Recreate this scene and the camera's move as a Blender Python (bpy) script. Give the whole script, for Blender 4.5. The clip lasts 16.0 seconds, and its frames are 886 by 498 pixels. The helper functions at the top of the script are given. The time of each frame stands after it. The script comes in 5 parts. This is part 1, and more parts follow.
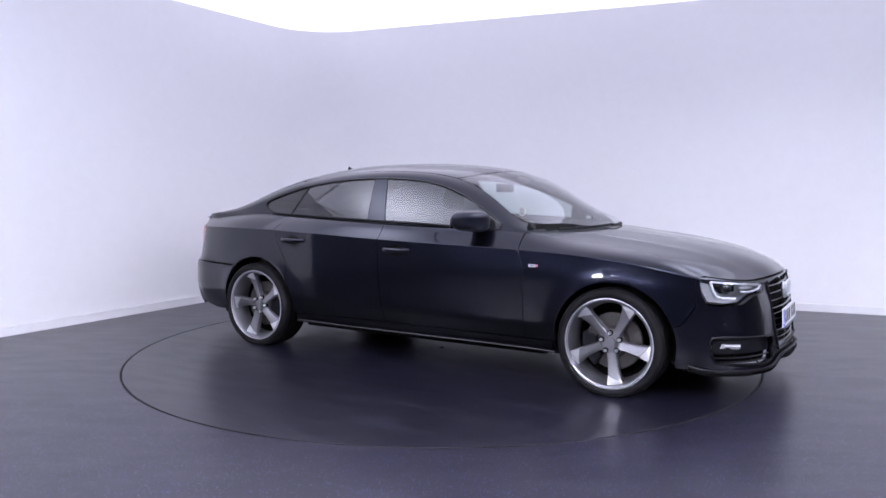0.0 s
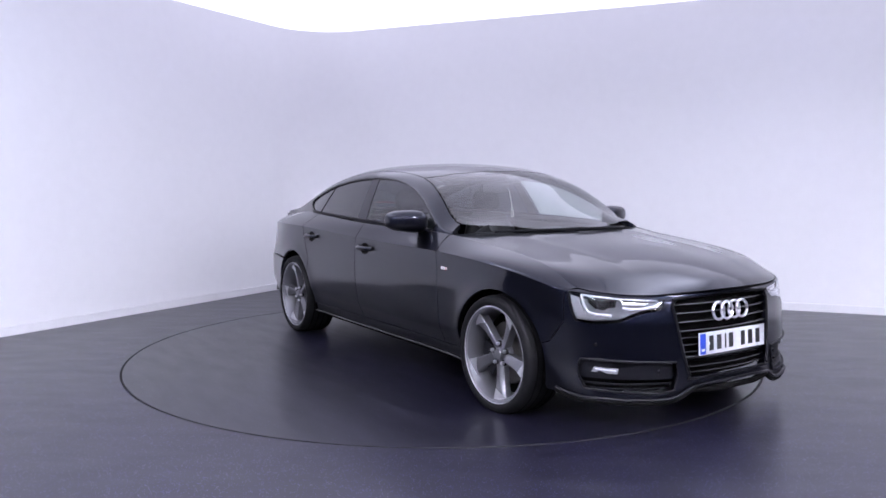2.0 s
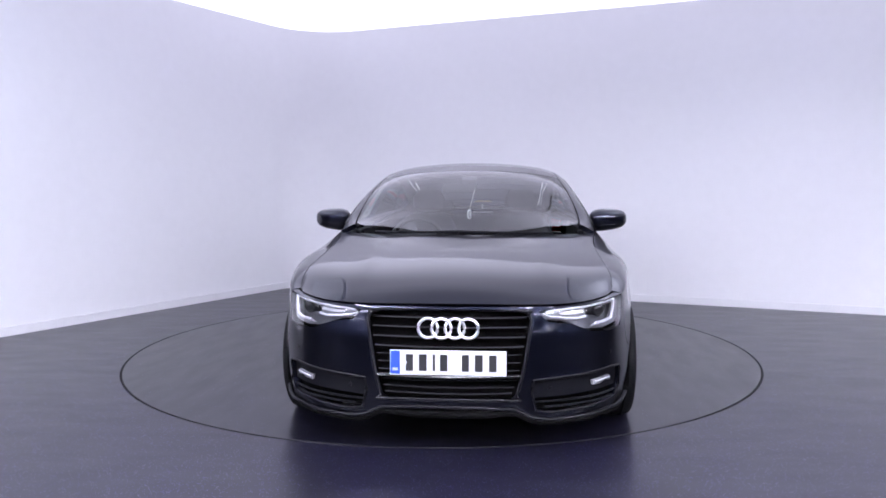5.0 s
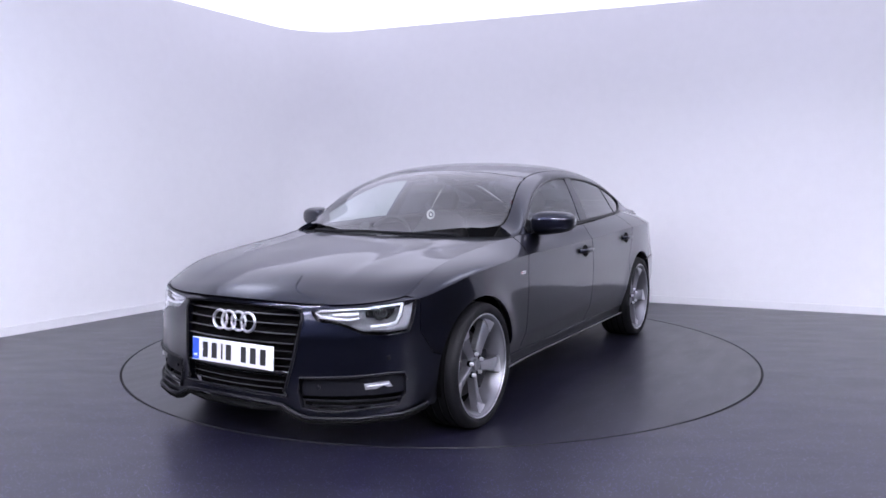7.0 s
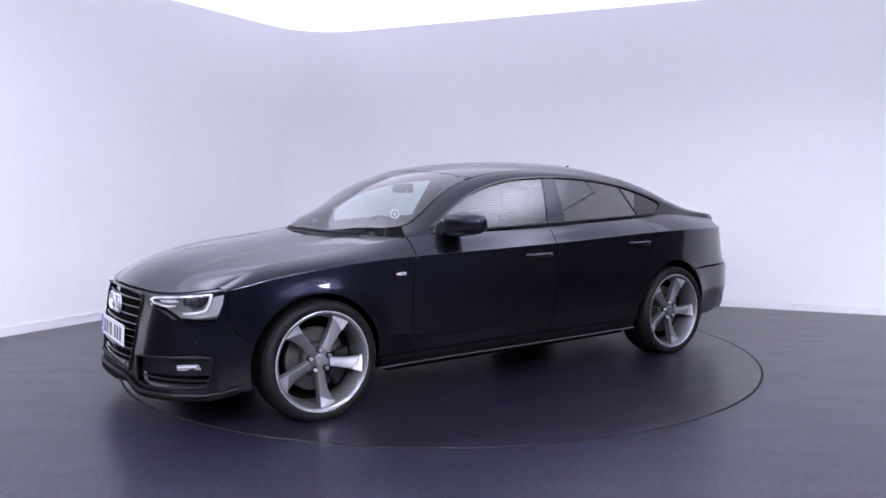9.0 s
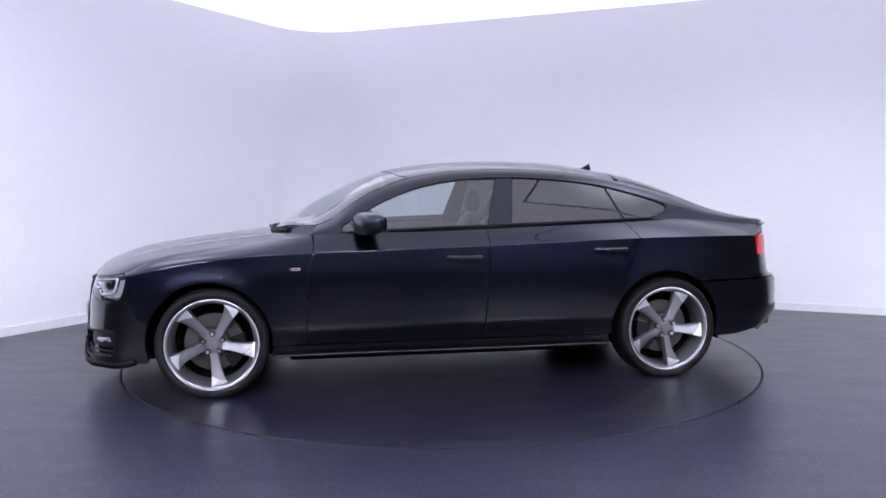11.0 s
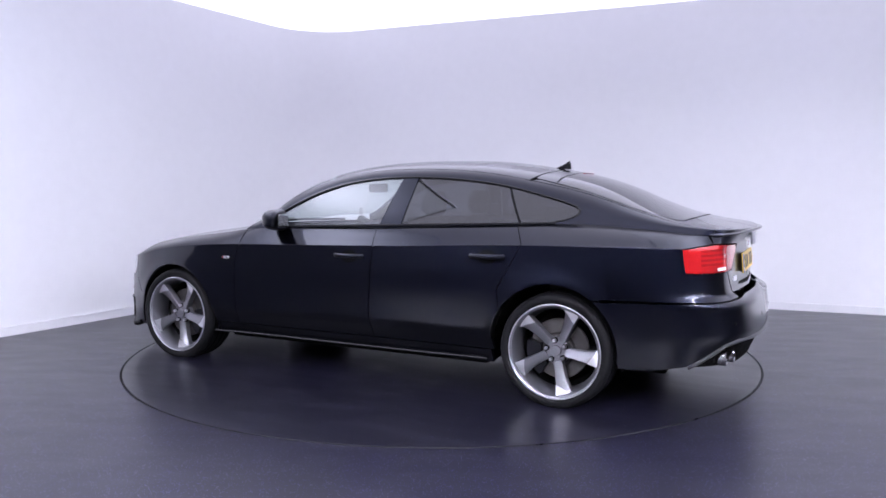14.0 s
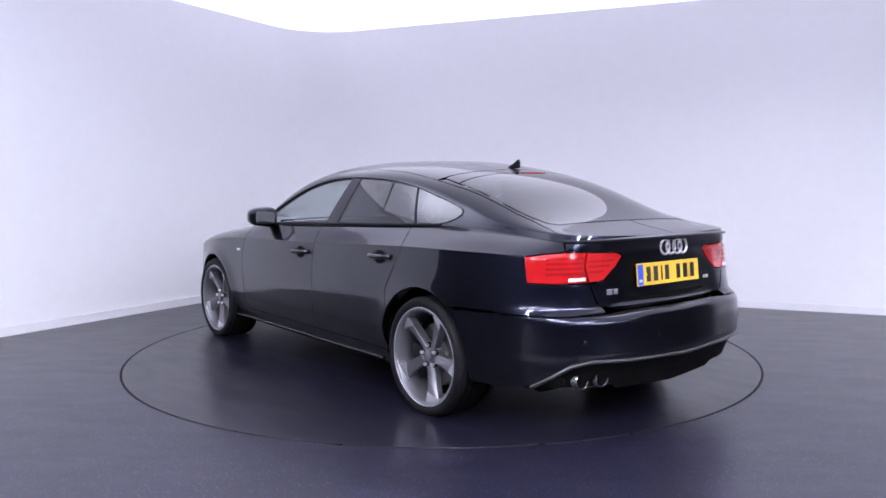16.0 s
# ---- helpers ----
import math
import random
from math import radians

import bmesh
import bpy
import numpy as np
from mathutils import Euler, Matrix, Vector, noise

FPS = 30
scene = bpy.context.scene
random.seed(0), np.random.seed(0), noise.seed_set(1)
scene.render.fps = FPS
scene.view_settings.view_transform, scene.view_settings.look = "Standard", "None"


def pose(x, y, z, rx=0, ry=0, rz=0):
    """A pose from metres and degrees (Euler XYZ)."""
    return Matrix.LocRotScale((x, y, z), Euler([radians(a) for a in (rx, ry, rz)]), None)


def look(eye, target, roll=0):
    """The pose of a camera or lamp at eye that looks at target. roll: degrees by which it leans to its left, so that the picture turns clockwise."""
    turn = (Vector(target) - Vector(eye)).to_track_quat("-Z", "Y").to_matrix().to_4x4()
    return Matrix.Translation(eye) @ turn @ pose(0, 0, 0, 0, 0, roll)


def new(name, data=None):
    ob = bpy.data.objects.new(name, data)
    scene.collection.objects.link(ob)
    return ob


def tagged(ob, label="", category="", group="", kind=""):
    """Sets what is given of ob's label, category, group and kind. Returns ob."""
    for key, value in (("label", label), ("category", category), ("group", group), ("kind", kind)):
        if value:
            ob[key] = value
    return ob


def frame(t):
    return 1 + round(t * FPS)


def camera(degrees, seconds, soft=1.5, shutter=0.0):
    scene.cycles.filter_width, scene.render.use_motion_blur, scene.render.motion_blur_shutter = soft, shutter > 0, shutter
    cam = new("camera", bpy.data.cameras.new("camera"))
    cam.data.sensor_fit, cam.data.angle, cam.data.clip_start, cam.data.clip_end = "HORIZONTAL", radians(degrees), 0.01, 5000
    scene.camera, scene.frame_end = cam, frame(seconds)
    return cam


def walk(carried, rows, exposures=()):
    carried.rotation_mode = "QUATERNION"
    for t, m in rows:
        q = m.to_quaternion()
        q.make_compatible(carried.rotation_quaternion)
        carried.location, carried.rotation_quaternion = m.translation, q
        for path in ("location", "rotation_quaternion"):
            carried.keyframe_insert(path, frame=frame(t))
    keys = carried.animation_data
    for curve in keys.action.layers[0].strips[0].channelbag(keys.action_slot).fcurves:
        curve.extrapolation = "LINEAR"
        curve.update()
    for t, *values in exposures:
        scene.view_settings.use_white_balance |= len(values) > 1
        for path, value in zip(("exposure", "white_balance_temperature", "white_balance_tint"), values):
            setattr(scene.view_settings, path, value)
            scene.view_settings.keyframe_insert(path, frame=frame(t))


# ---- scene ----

# ---------------- camera ----------------
cam = camera(59.85, 16.0, soft=1.6)
EYE = (0.0, -5.773, 1.230)
STILL = look(EYE, (0.0018, -4.7764, 1.1471), -0.09)
walk(cam, [(0.0, STILL), (16.0, STILL)], [(0.0, 1.17), (16.0, 1.17)])

# ---------------- world ----------------
world = bpy.data.worlds.new("world")
scene.world = world
world.use_nodes = True
world.node_tree.nodes["Background"].inputs[0].default_value = (0.6, 0.65, 0.8, 1)
world.node_tree.nodes["Background"].inputs[1].default_value = 0.05


# ---------------- materials ----------------
def material(name, colour, rough=0.5, metal=0.0, coat=0.0, spread=0.0, scale=8.0, bump=0.0, bump_scale=60.0, spec=0.5):
    """A principled surface whose colour and gloss vary softly at two scales."""
    mat = bpy.data.materials.new(name)
    mat.use_nodes = True
    nt = mat.node_tree
    b = nt.nodes["Principled BSDF"]
    b.inputs["Base Color"].default_value = (*colour, 1)
    b.inputs["Roughness"].default_value = rough
    b.inputs["Metallic"].default_value = metal
    b.inputs["Coat Weight"].default_value = coat
    b.inputs["Coat Roughness"].default_value = 0.03
    b.inputs["Specular IOR Level"].default_value = spec
    tc = nt.nodes.new("ShaderNodeTexCoord")
    if spread > 0:
        n1 = nt.nodes.new("ShaderNodeTexNoise")
        n1.inputs["Scale"].default_value = scale
        n1.inputs["Detail"].default_value = 6
        n2 = nt.nodes.new("ShaderNodeTexNoise")
        n2.inputs["Scale"].default_value = scale * 14
        n2.inputs["Detail"].default_value = 3
        add = nt.nodes.new("ShaderNodeMath")
        add.operation = "ADD"
        nt.links.new(tc.outputs["Object"], n1.inputs["Vector"])
        nt.links.new(tc.outputs["Object"], n2.inputs["Vector"])
        nt.links.new(n1.outputs["Fac"], add.inputs[0])
        nt.links.new(n2.outputs["Fac"], add.inputs[1])
        ramp = nt.nodes.new("ShaderNodeMapRange")
        ramp.inputs["From Min"].default_value, ramp.inputs["From Max"].default_value = 0.6, 1.4
        ramp.inputs["To Min"].default_value, ramp.inputs["To Max"].default_value = 1 - spread, 1 + spread
        nt.links.new(add.outputs[0], ramp.inputs["Value"])
        mul = nt.nodes.new("ShaderNodeVectorMath")
        mul.operation = "SCALE"
        mul.inputs[0].default_value = colour
        nt.links.new(ramp.outputs[0], mul.inputs["Scale"])
        nt.links.new(mul.outputs[0], b.inputs["Base Color"])
        r2 = nt.nodes.new("ShaderNodeMath")
        r2.operation = "MULTIPLY"
        r2.inputs[1].default_value = rough
        nt.links.new(ramp.outputs[0], r2.inputs[0])
        nt.links.new(r2.outputs[0], b.inputs["Roughness"])
    if bump > 0:
        nb = nt.nodes.new("ShaderNodeTexNoise")
        nb.inputs["Scale"].default_value = bump_scale
        nb.inputs["Detail"].default_value = 4
        nt.links.new(tc.outputs["Object"], nb.inputs["Vector"])
        bp = nt.nodes.new("ShaderNodeBump")
        bp.inputs["Strength"].default_value = bump
        bp.inputs["Distance"].default_value = 0.004
        nt.links.new(nb.outputs["Fac"], bp.inputs["Height"])
        nt.links.new(bp.outputs["Normal"], b.inputs["Normal"])
    return mat


def glass(name, tint, rough=0.0):
    """Thin tinted glass: a clear sheet whose gloss rises at grazing angles."""
    mat = bpy.data.materials.new(name)
    mat.use_nodes = True
    nt = mat.node_tree
    nt.nodes.clear()
    out = nt.nodes.new("ShaderNodeOutputMaterial")
    tr = nt.nodes.new("ShaderNodeBsdfTransparent")
    tr.inputs[0].default_value = (*tint, 1)
    gl = nt.nodes.new("ShaderNodeBsdfGlossy")
    gl.inputs["Roughness"].default_value = rough
    gl.inputs[0].default_value = (1, 1, 1, 1)
    fc = nt.nodes.new("ShaderNodeLayerWeight")
    fc.inputs[0].default_value = 0.5
    pw = nt.nodes.new("ShaderNodeMath")
    pw.operation = "POWER"
    pw.inputs[1].default_value = 4.0
    nt.links.new(fc.outputs["Facing"], pw.inputs[0])
    fr = nt.nodes.new("ShaderNodeMapRange")
    fr.inputs["To Min"].default_value, fr.inputs["To Max"].default_value = 0.09, 1.0
    nt.links.new(pw.outputs[0], fr.inputs["Value"])
    mx = nt.nodes.new("ShaderNodeMixShader")
    nt.links.new(fr.outputs[0], mx.inputs[0])
    nt.links.new(tr.outputs[0], mx.inputs[1])
    nt.links.new(gl.outputs[0], mx.inputs[2])
    nt.links.new(mx.outputs[0], out.inputs[0])
    return mat


def glow(name, colour, strength):
    mat = material(name, colour, 0.4)
    b = mat.node_tree.nodes["Principled BSDF"]
    b.inputs["Emission Color"].default_value = (*colour, 1)
    b.inputs["Emission Strength"].default_value = strength
    return mat


def soft_glow(name, colour, edge, middle, radius):
    """A diffuser that glows most in the middle, over its lamp, and fades to its edges."""
    mat = glow(name, colour, edge)
    nt = mat.node_tree
    mp = nt.nodes.new("ShaderNodeMapping")
    mp.inputs["Scale"].default_value = (1 / radius, 1 / radius, 0.0)
    nt.links.new(nt.nodes["Texture Coordinate"].outputs["Object"], mp.inputs["Vector"])
    gr = nt.nodes.new("ShaderNodeTexGradient")
    gr.gradient_type = "SPHERICAL"
    nt.links.new(mp.outputs[0], gr.inputs["Vector"])
    rg = nt.nodes.new("ShaderNodeMapRange")
    rg.interpolation_type = "SMOOTHSTEP"
    rg.inputs["To Min"].default_value, rg.inputs["To Max"].default_value = edge, edge + middle
    nt.links.new(gr.outputs["Fac"], rg.inputs["Value"])
    nt.links.new(rg.outputs[0], nt.nodes["Principled BSDF"].inputs["Emission Strength"])
    return mat


def floor_material(name, base, rough, flecks):
    """Dark resin floor with fine blue and pale flecks, scuffs and a soft sheen."""
    mat = material(name, base, rough, spread=0.12, scale=0.9, bump=0.004, bump_scale=300, spec=0.58)
    nt = mat.node_tree
    b = nt.nodes["Principled BSDF"]
    tc = nt.nodes["Texture Coordinate"]
    link = b.inputs["Base Color"].links[0]
    under = link.from_socket
    vor = nt.nodes.new("ShaderNodeTexVoronoi")
    vor.inputs["Scale"].default_value = 135
    nt.links.new(tc.outputs["Object"], vor.inputs["Vector"])
    sep = nt.nodes.new("ShaderNodeSeparateColor")
    nt.links.new(vor.outputs["Color"], sep.inputs[0])
    pick = nt.nodes.new("ShaderNodeMath")
    pick.operation = "GREATER_THAN"
    pick.inputs[1].default_value = flecks
    nt.links.new(sep.outputs[0], pick.inputs[0])
    near = nt.nodes.new("ShaderNodeMath")
    near.operation = "LESS_THAN"
    near.inputs[1].default_value = 0.30
    nt.links.new(vor.outputs["Distance"], near.inputs[0])
    both = nt.nodes.new("ShaderNodeMath")
    both.operation = "MULTIPLY"
    nt.links.new(pick.outputs[0], both.inputs[0])
    nt.links.new(near.outputs[0], both.inputs[1])
    tone = nt.nodes.new("ShaderNodeValToRGB")
    tone.color_ramp.elements[0].color = (0.085, 0.085, 0.26, 1)
    tone.color_ramp.elements[1].color = (0.30, 0.30, 0.42, 1)
    tone.color_ramp.elements[0].position = 0.6
    nt.links.new(sep.outputs[1], tone.inputs[0])
    mix = nt.nodes.new("ShaderNodeMix")
    mix.data_type = "RGBA"
    nt.links.new(both.outputs[0], mix.inputs[0])
    nt.links.new(under, mix.inputs[6])
    nt.links.new(tone.outputs[0], mix.inputs[7])
    # pale dry scuffs
    mp = nt.nodes.new("ShaderNodeMapping")
    mp.inputs["Scale"].default_value = (1.1, 3.4, 1.0)
    mp.inputs["Rotation"].default_value = (0, 0, 0.12)
    nt.links.new(tc.outputs["Object"], mp.inputs["Vector"])
    sn = nt.nodes.new("ShaderNodeTexNoise")
    sn.inputs["Scale"].default_value, sn.inputs["Detail"].default_value, sn.inputs["Roughness"].default_value = 1.8, 6, 0.6
    nt.links.new(mp.outputs[0], sn.inputs["Vector"])
    sr = nt.nodes.new("ShaderNodeMapRange")
    sr.inputs["From Min"].default_value, sr.inputs["From Max"].default_value = 0.52, 0.78
    sr.inputs["To Max"].default_value = 0.3
    nt.links.new(sn.outputs["Fac"], sr.inputs["Value"])
    mix2 = nt.nodes.new("ShaderNodeMix")
    mix2.data_type = "RGBA"
    nt.links.new(sr.outputs[0], mix2.inputs[0])
    nt.links.new(mix.outputs[2], mix2.inputs[6])
    mix2.inputs[7].default_value = (0.045, 0.044, 0.066, 1)
    nt.links.new(mix2.outputs[2], b.inputs["Base Color"])
    # wiped and dulled patches change the gloss
    gn = nt.nodes.new("ShaderNodeTexNoise")
    gn.inputs["Scale"].default_value, gn.inputs["Detail"].default_value = 2.3, 7
    nt.links.new(mp.outputs[0], gn.inputs["Vector"])
    gr = nt.nodes.new("ShaderNodeMapRange")
    gr.inputs["From Min"].default_value, gr.inputs["From Max"].default_value = 0.35, 0.68
    gr.inputs["To Min"].default_value, gr.inputs["To Max"].default_value = rough - 0.02, rough + 0.03
    nt.links.new(gn.outputs["Fac"], gr.inputs["Value"])
    nt.links.new(gr.outputs[0], b.inputs["Roughness"])
    return mat


WALL = material("wall_paint", (0.80, 0.80, 0.81), 0.6, spread=0.02, scale=0.8, bump=0.04, bump_scale=90)
CEIL = material("ceiling_paint", (0.84, 0.84, 0.84), 0.7, spread=0.015, scale=0.7)
SKIRT = material("skirting_paint", (0.78, 0.78, 0.79), 0.35, spread=0.03, scale=3)
FLOOR = floor_material("resin_floor", (0.0058, 0.0055, 0.0110), 0.32, 0.71)
DISC = floor_material("turntable_top", (0.0056, 0.0054, 0.0108), 0.30, 0.96)
GROOVE = material("ring_gap", (0.004, 0.004, 0.005), 0.7)
HALL = material("hall_wall", (0.05, 0.05, 0.055), 0.8, spread=0.1, scale=1.0)
HALL_CEIL = material("hall_ceiling", (0.17, 0.17, 0.18), 0.8, spread=0.06, scale=1.0)
PANEL = glow("light_ceiling", (0.48, 0.477, 0.60), 1.12)
BATTEN = glow("batten_light", (0.80, 0.80, 0.98), 135.0)
TUBE = glow("tube_light", (0.80, 0.80, 0.98), 45.0)
SOFT = soft_glow("soft_box", (0.78, 0.80, 1.0), 0.7, 2.4, 1.15)
FRAME = material("lamp_frame", (0.7, 0.7, 0.7), 0.4, spread=0.05, scale=6)
PAINT = material("dark_blue_paint", (0.0104, 0.0119, 0.0212), 0.30, metal=1.0, coat=0.9, spread=0.03, scale=40, spec=0.0)
PAINT.node_tree.nodes["Principled BSDF"].inputs["Coat IOR"].default_value = 1.44
PAINT.node_tree.nodes["Principled BSDF"].inputs["Coat Roughness"].default_value = 0.035
GLOSS = material("gloss_black", (0.006, 0.006, 0.007), 0.22, coat=0.25, spread=0.08, scale=20)
TRIM = material("black_plastic", (0.0046, 0.0047, 0.0066), 0.42, spread=0.15, scale=30, spec=0.16)
DARK = material("dark_cavity", (0.0035, 0.0035, 0.0035), 0.8, spread=0.15, scale=20, spec=0.05)
RUBBER = material("tyre_rubber", (0.0048, 0.0048, 0.0056), 0.6, spread=0.2, scale=14, bump=0.1, bump_scale=160, spec=0.14)
ALLOY = material("titanium_alloy", (0.20, 0.20, 0.217), 0.40, metal=0.85, spread=0.08, scale=12)
ALLOY_CUT = material("machined_alloy", (0.58, 0.58, 0.61), 0.42, metal=0.95, spread=0.06, scale=25)
STEEL = material("brake_steel", (0.07, 0.066, 0.064), 0.48, metal=0.8, spread=0.2, scale=15)
CHROME = material("chrome", (0.82, 0.82, 0.84), 0.10, metal=1.0, spread=0.04, scale=20)
EMBLEM = material("satin_chrome", (0.74, 0.74, 0.77), 0.30, metal=1.0, spread=0.04, scale=20)
EXHAUST = material("exhaust_steel", (0.30, 0.30, 0.31), 0.24, metal=1.0, spread=0.08, scale=20)
LAMP_BODY = material("headlamp_chrome", (0.22, 0.225, 0.24), 0.30, metal=0.85, spread=0.08, scale=18)
LAMP_GREY = material("lamp_reflector", (0.24, 0.245, 0.26), 0.35, metal=0.2, spread=0.06, scale=20)
LAMP_PALE = material("headlamp_light_guide", (0.58, 0.59, 0.62), 0.28, spread=0.03, scale=20)
RED = material("red_lens", (0.40, 0.010, 0.012), 0.12, coat=0.8, spread=0.10, scale=18)
RED_DEEP = material("deep_red_lens", (0.28, 0.008, 0.010), 0.15, coat=0.8, spread=0.10, scale=18)
WHITE_LENS = material("white_lens", (0.75, 0.72, 0.72), 0.2, coat=0.6, spread=0.04, scale=20)
PLATE_W = material("white_plate", (0.60, 0.61, 0.63), 0.35, spread=0.03, scale=12)
PLATE_Y = material("yellow_plate", (0.72, 0.46, 0.05), 0.35, spread=0.04, scale=12)
PLATE_B = material("blue_band", (0.02, 0.07, 0.50), 0.35, spread=0.04, scale=12)
INK = material("plate_ink", (0.012, 0.012, 0.014), 0.45)
SEAT = material("black_leather", (0.016, 0.016, 0.017), 0.45, spread=0.15, scale=9, bump=0.15, bump_scale=220, spec=0.3)
CABIN = material("cabin_plastic", (0.020, 0.020, 0.022), 0.55, spread=0.12, scale=14, bump=0.1, bump_scale=260)
LINING = material("roof_lining", (0.06, 0.06, 0.062), 0.85, spread=0.08, scale=12)
SATIN = material("satin_grey", (0.04, 0.04, 0.043), 0.32, metal=0.3, spread=0.08, scale=20)
EDGE = material("worn_edge_metal", (0.10, 0.10, 0.105), 0.4, metal=0.9, spread=0.5, scale=1.2)
PAPER = material("white_card", (0.78, 0.78, 0.76), 0.5, spread=0.05, scale=40)
CLEAR = glass("clear_glass", (0.74, 0.80, 0.78))
SIDE = glass("side_glass", (0.66, 0.73, 0.73))
PRIVACY = glass("privacy_glass", (0.062, 0.066, 0.08))
LENS = glass("lamp_lens", (0.93, 0.94, 0.96))
MIRROR = material("mirror_glass", (0.85, 0.86, 0.88), 0.02, metal=1.0)


# ---------------- mesh helpers ----------------
def mesh_of(name, verts, faces, mat, smooth=True, normals=None):
    me = bpy.data.meshes.new(name)
    me.from_pydata([tuple(map(float, v)) for v in verts], [], [tuple(map(int, f)) for f in faces])
    if mat:
        me.materials.append(mat)
    if smooth:
        me.polygons.foreach_set("use_smooth", [True] * len(me.polygons))
    me.update()
    if normals is not None:
        me.normals_split_custom_set_from_vertices([tuple(map(float, n)) for n in normals])
    return me


def put(name, me, parent=None, label="", m=None):
    ob = new(name, me)
    if parent:
        ob.parent = parent
    if m is not None:
        ob.matrix_basis = m
    return tagged(ob, label)


def part(name, bm, mat, parent=None, label="", m=None, smooth=False, angle=40):
    me = bpy.data.meshes.new(name)
    bmesh.ops.recalc_face_normals(bm, faces=bm.faces)
    if smooth:
        for f in bm.faces:
            f.smooth = True
        for e in bm.edges:
            if len(e.link_faces) == 2 and e.calc_face_angle(0) > radians(angle):
                e.smooth = False
    bm.to_mesh(me)
    bm.free()
    if mat:
        me.materials.append(mat)
    return put(name, me, parent, label, m)


def box(size, at=(0, 0, 0), bevel=0.0, seg=2, m=None):
    bm = bmesh.new()
    bmesh.ops.create_cube(bm, size=1, matrix=Matrix.Translation(at) @ (m or Matrix()) @ Matrix.Diagonal((*size, 1)))
    if bevel:
        bmesh.ops.bevel(bm, geom=list(bm.edges), offset=bevel, segments=seg, affect="EDGES", profile=0.6)
    return bm


def lathe(profile, n=48, closed=False):
    """Turns (radius, y) points round the y axis."""
    bm = bmesh.new()
    rings = []
    for r, y in profile:
        rings.append([bm.verts.new((r * math.cos(2 * math.pi * k / n), y, r * math.sin(2 * math.pi * k / n))) for k in range(n)])
    pairs = list(zip(rings, rings[1:])) + ([(rings[-1], rings[0])] if closed else [])
    for a, b in pairs:
        for k in range(n):
            bm.faces.new((a[k], a[(k + 1) % n], b[(k + 1) % n], b[k]))
    if not closed:
        for ring in (rings[0], rings[-1]):
            bm.faces.new(ring)
    return bm


def prism(points, y0, y1, bevel=0.0, seg=2):
    """A flat outline in x and z, given depth along y."""
    bm = bmesh.new()
    a = [bm.verts.new((x, y0, z)) for x, z in points]
    b = [bm.verts.new((x, y1, z)) for x, z in points]
    bm.faces.new(a)
    bm.faces.new(b)
    n = len(a)
    for i in range(n):
        bm.faces.new((a[i], a[(i + 1) % n], b[(i + 1) % n], b[i]))
    if bevel:
        bmesh.ops.bevel(bm, geom=list(bm.edges), offset=bevel, segments=seg, affect="EDGES", profile=0.6)
    return bm


def tube(points, radius, n=8, closed=False, flat=1.0):
    """A round bar along points."""
    bm = bmesh.new()
    pts = [Vector(p) for p in points]
    rings = []
    m = len(pts)
    for i, p in enumerate(pts):
        a = pts[(i - 1) % m] if closed or i else p
        b = pts[(i + 1) % m] if closed or i < m - 1 else p
        d = (b - a).normalized()
        side = d.cross(Vector((0, 0, 1)))
        if side.length < 1e-3:
            side = d.cross(Vector((0, 1, 0)))
        side.normalize()
        up = side.cross(d)
        rings.append([bm.verts.new(p + radius * (math.cos(2 * math.pi * k / n) * side + flat * math.sin(2 * math.pi * k / n) * up)) for k in range(n)])
    pairs = list(zip(rings, rings[1:])) + ([(rings[-1], rings[0])] if closed else [])
    for a, b in pairs:
        for k in range(n):
            bm.faces.new((a[k], a[(k + 1) % n], b[(k + 1) % n], b[k]))
    if not closed:
        bm.faces.new(rings[0])
        bm.faces.new(rings[-1])
    return bm


# ---------------- the studio ----------------
CEILING = 3.06
CORNER = Vector((-1.62, 3.83))
LEFT = Vector((-0.5015, -0.8651))
RIGHT = Vector((0.922, -0.387)).normalized()


def wall_plan():
    """The inner line of the walls: straight, round the corner, straight."""
    tan = 0.62
    half = math.acos(LEFT.dot(RIGHT)) / 2
    rad = tan * math.tan(half)
    mid = (LEFT + RIGHT).normalized()
    centre = CORNER + mid * (rad / math.sin(half))
    a0, a1 = CORNER + LEFT * tan, CORNER + RIGHT * tan
    va, vb = a0 - centre, a1 - centre
    t0 = math.atan2(va.y, va.x)
    t1 = math.atan2(vb.y, vb.x)
    if t1 > t0:
        t1 -= 2 * math.pi
    arc = [centre + rad * Vector((math.cos(t0 + (t1 - t0) * k / 16), math.sin(t0 + (t1 - t0) * k / 16))) for k in range(17)]
    return [CORNER + LEFT * 5.9, *arc, CORNER + RIGHT * 9.6]


def extrude_plan(line, z0, z1, thick):
    """A wall that follows a plan line, with its thickness on the far side."""
    n = len(line)
    out = []
    for i, p in enumerate(line):
        d = (line[min(i + 1, n - 1)] - line[max(i - 1, 0)]).normalized()
        out.append(p + Vector((-d.y, d.x)) * thick)
    bm = bmesh.new()
    rows = [[bm.verts.new((q.x, q.y, z)) for q in row] for row, z in ((line, z0), (line, z1), (out, z1), (out, z0))]
    for a, b in zip(rows, rows[1:] + rows[:1]):
        for i in range(n - 1):
            bm.faces.new((a[i], a[i + 1], b[i + 1], b[i]))
    for i in (0, n - 1):
        bm.faces.new([r[i] for r in rows])
    return bm


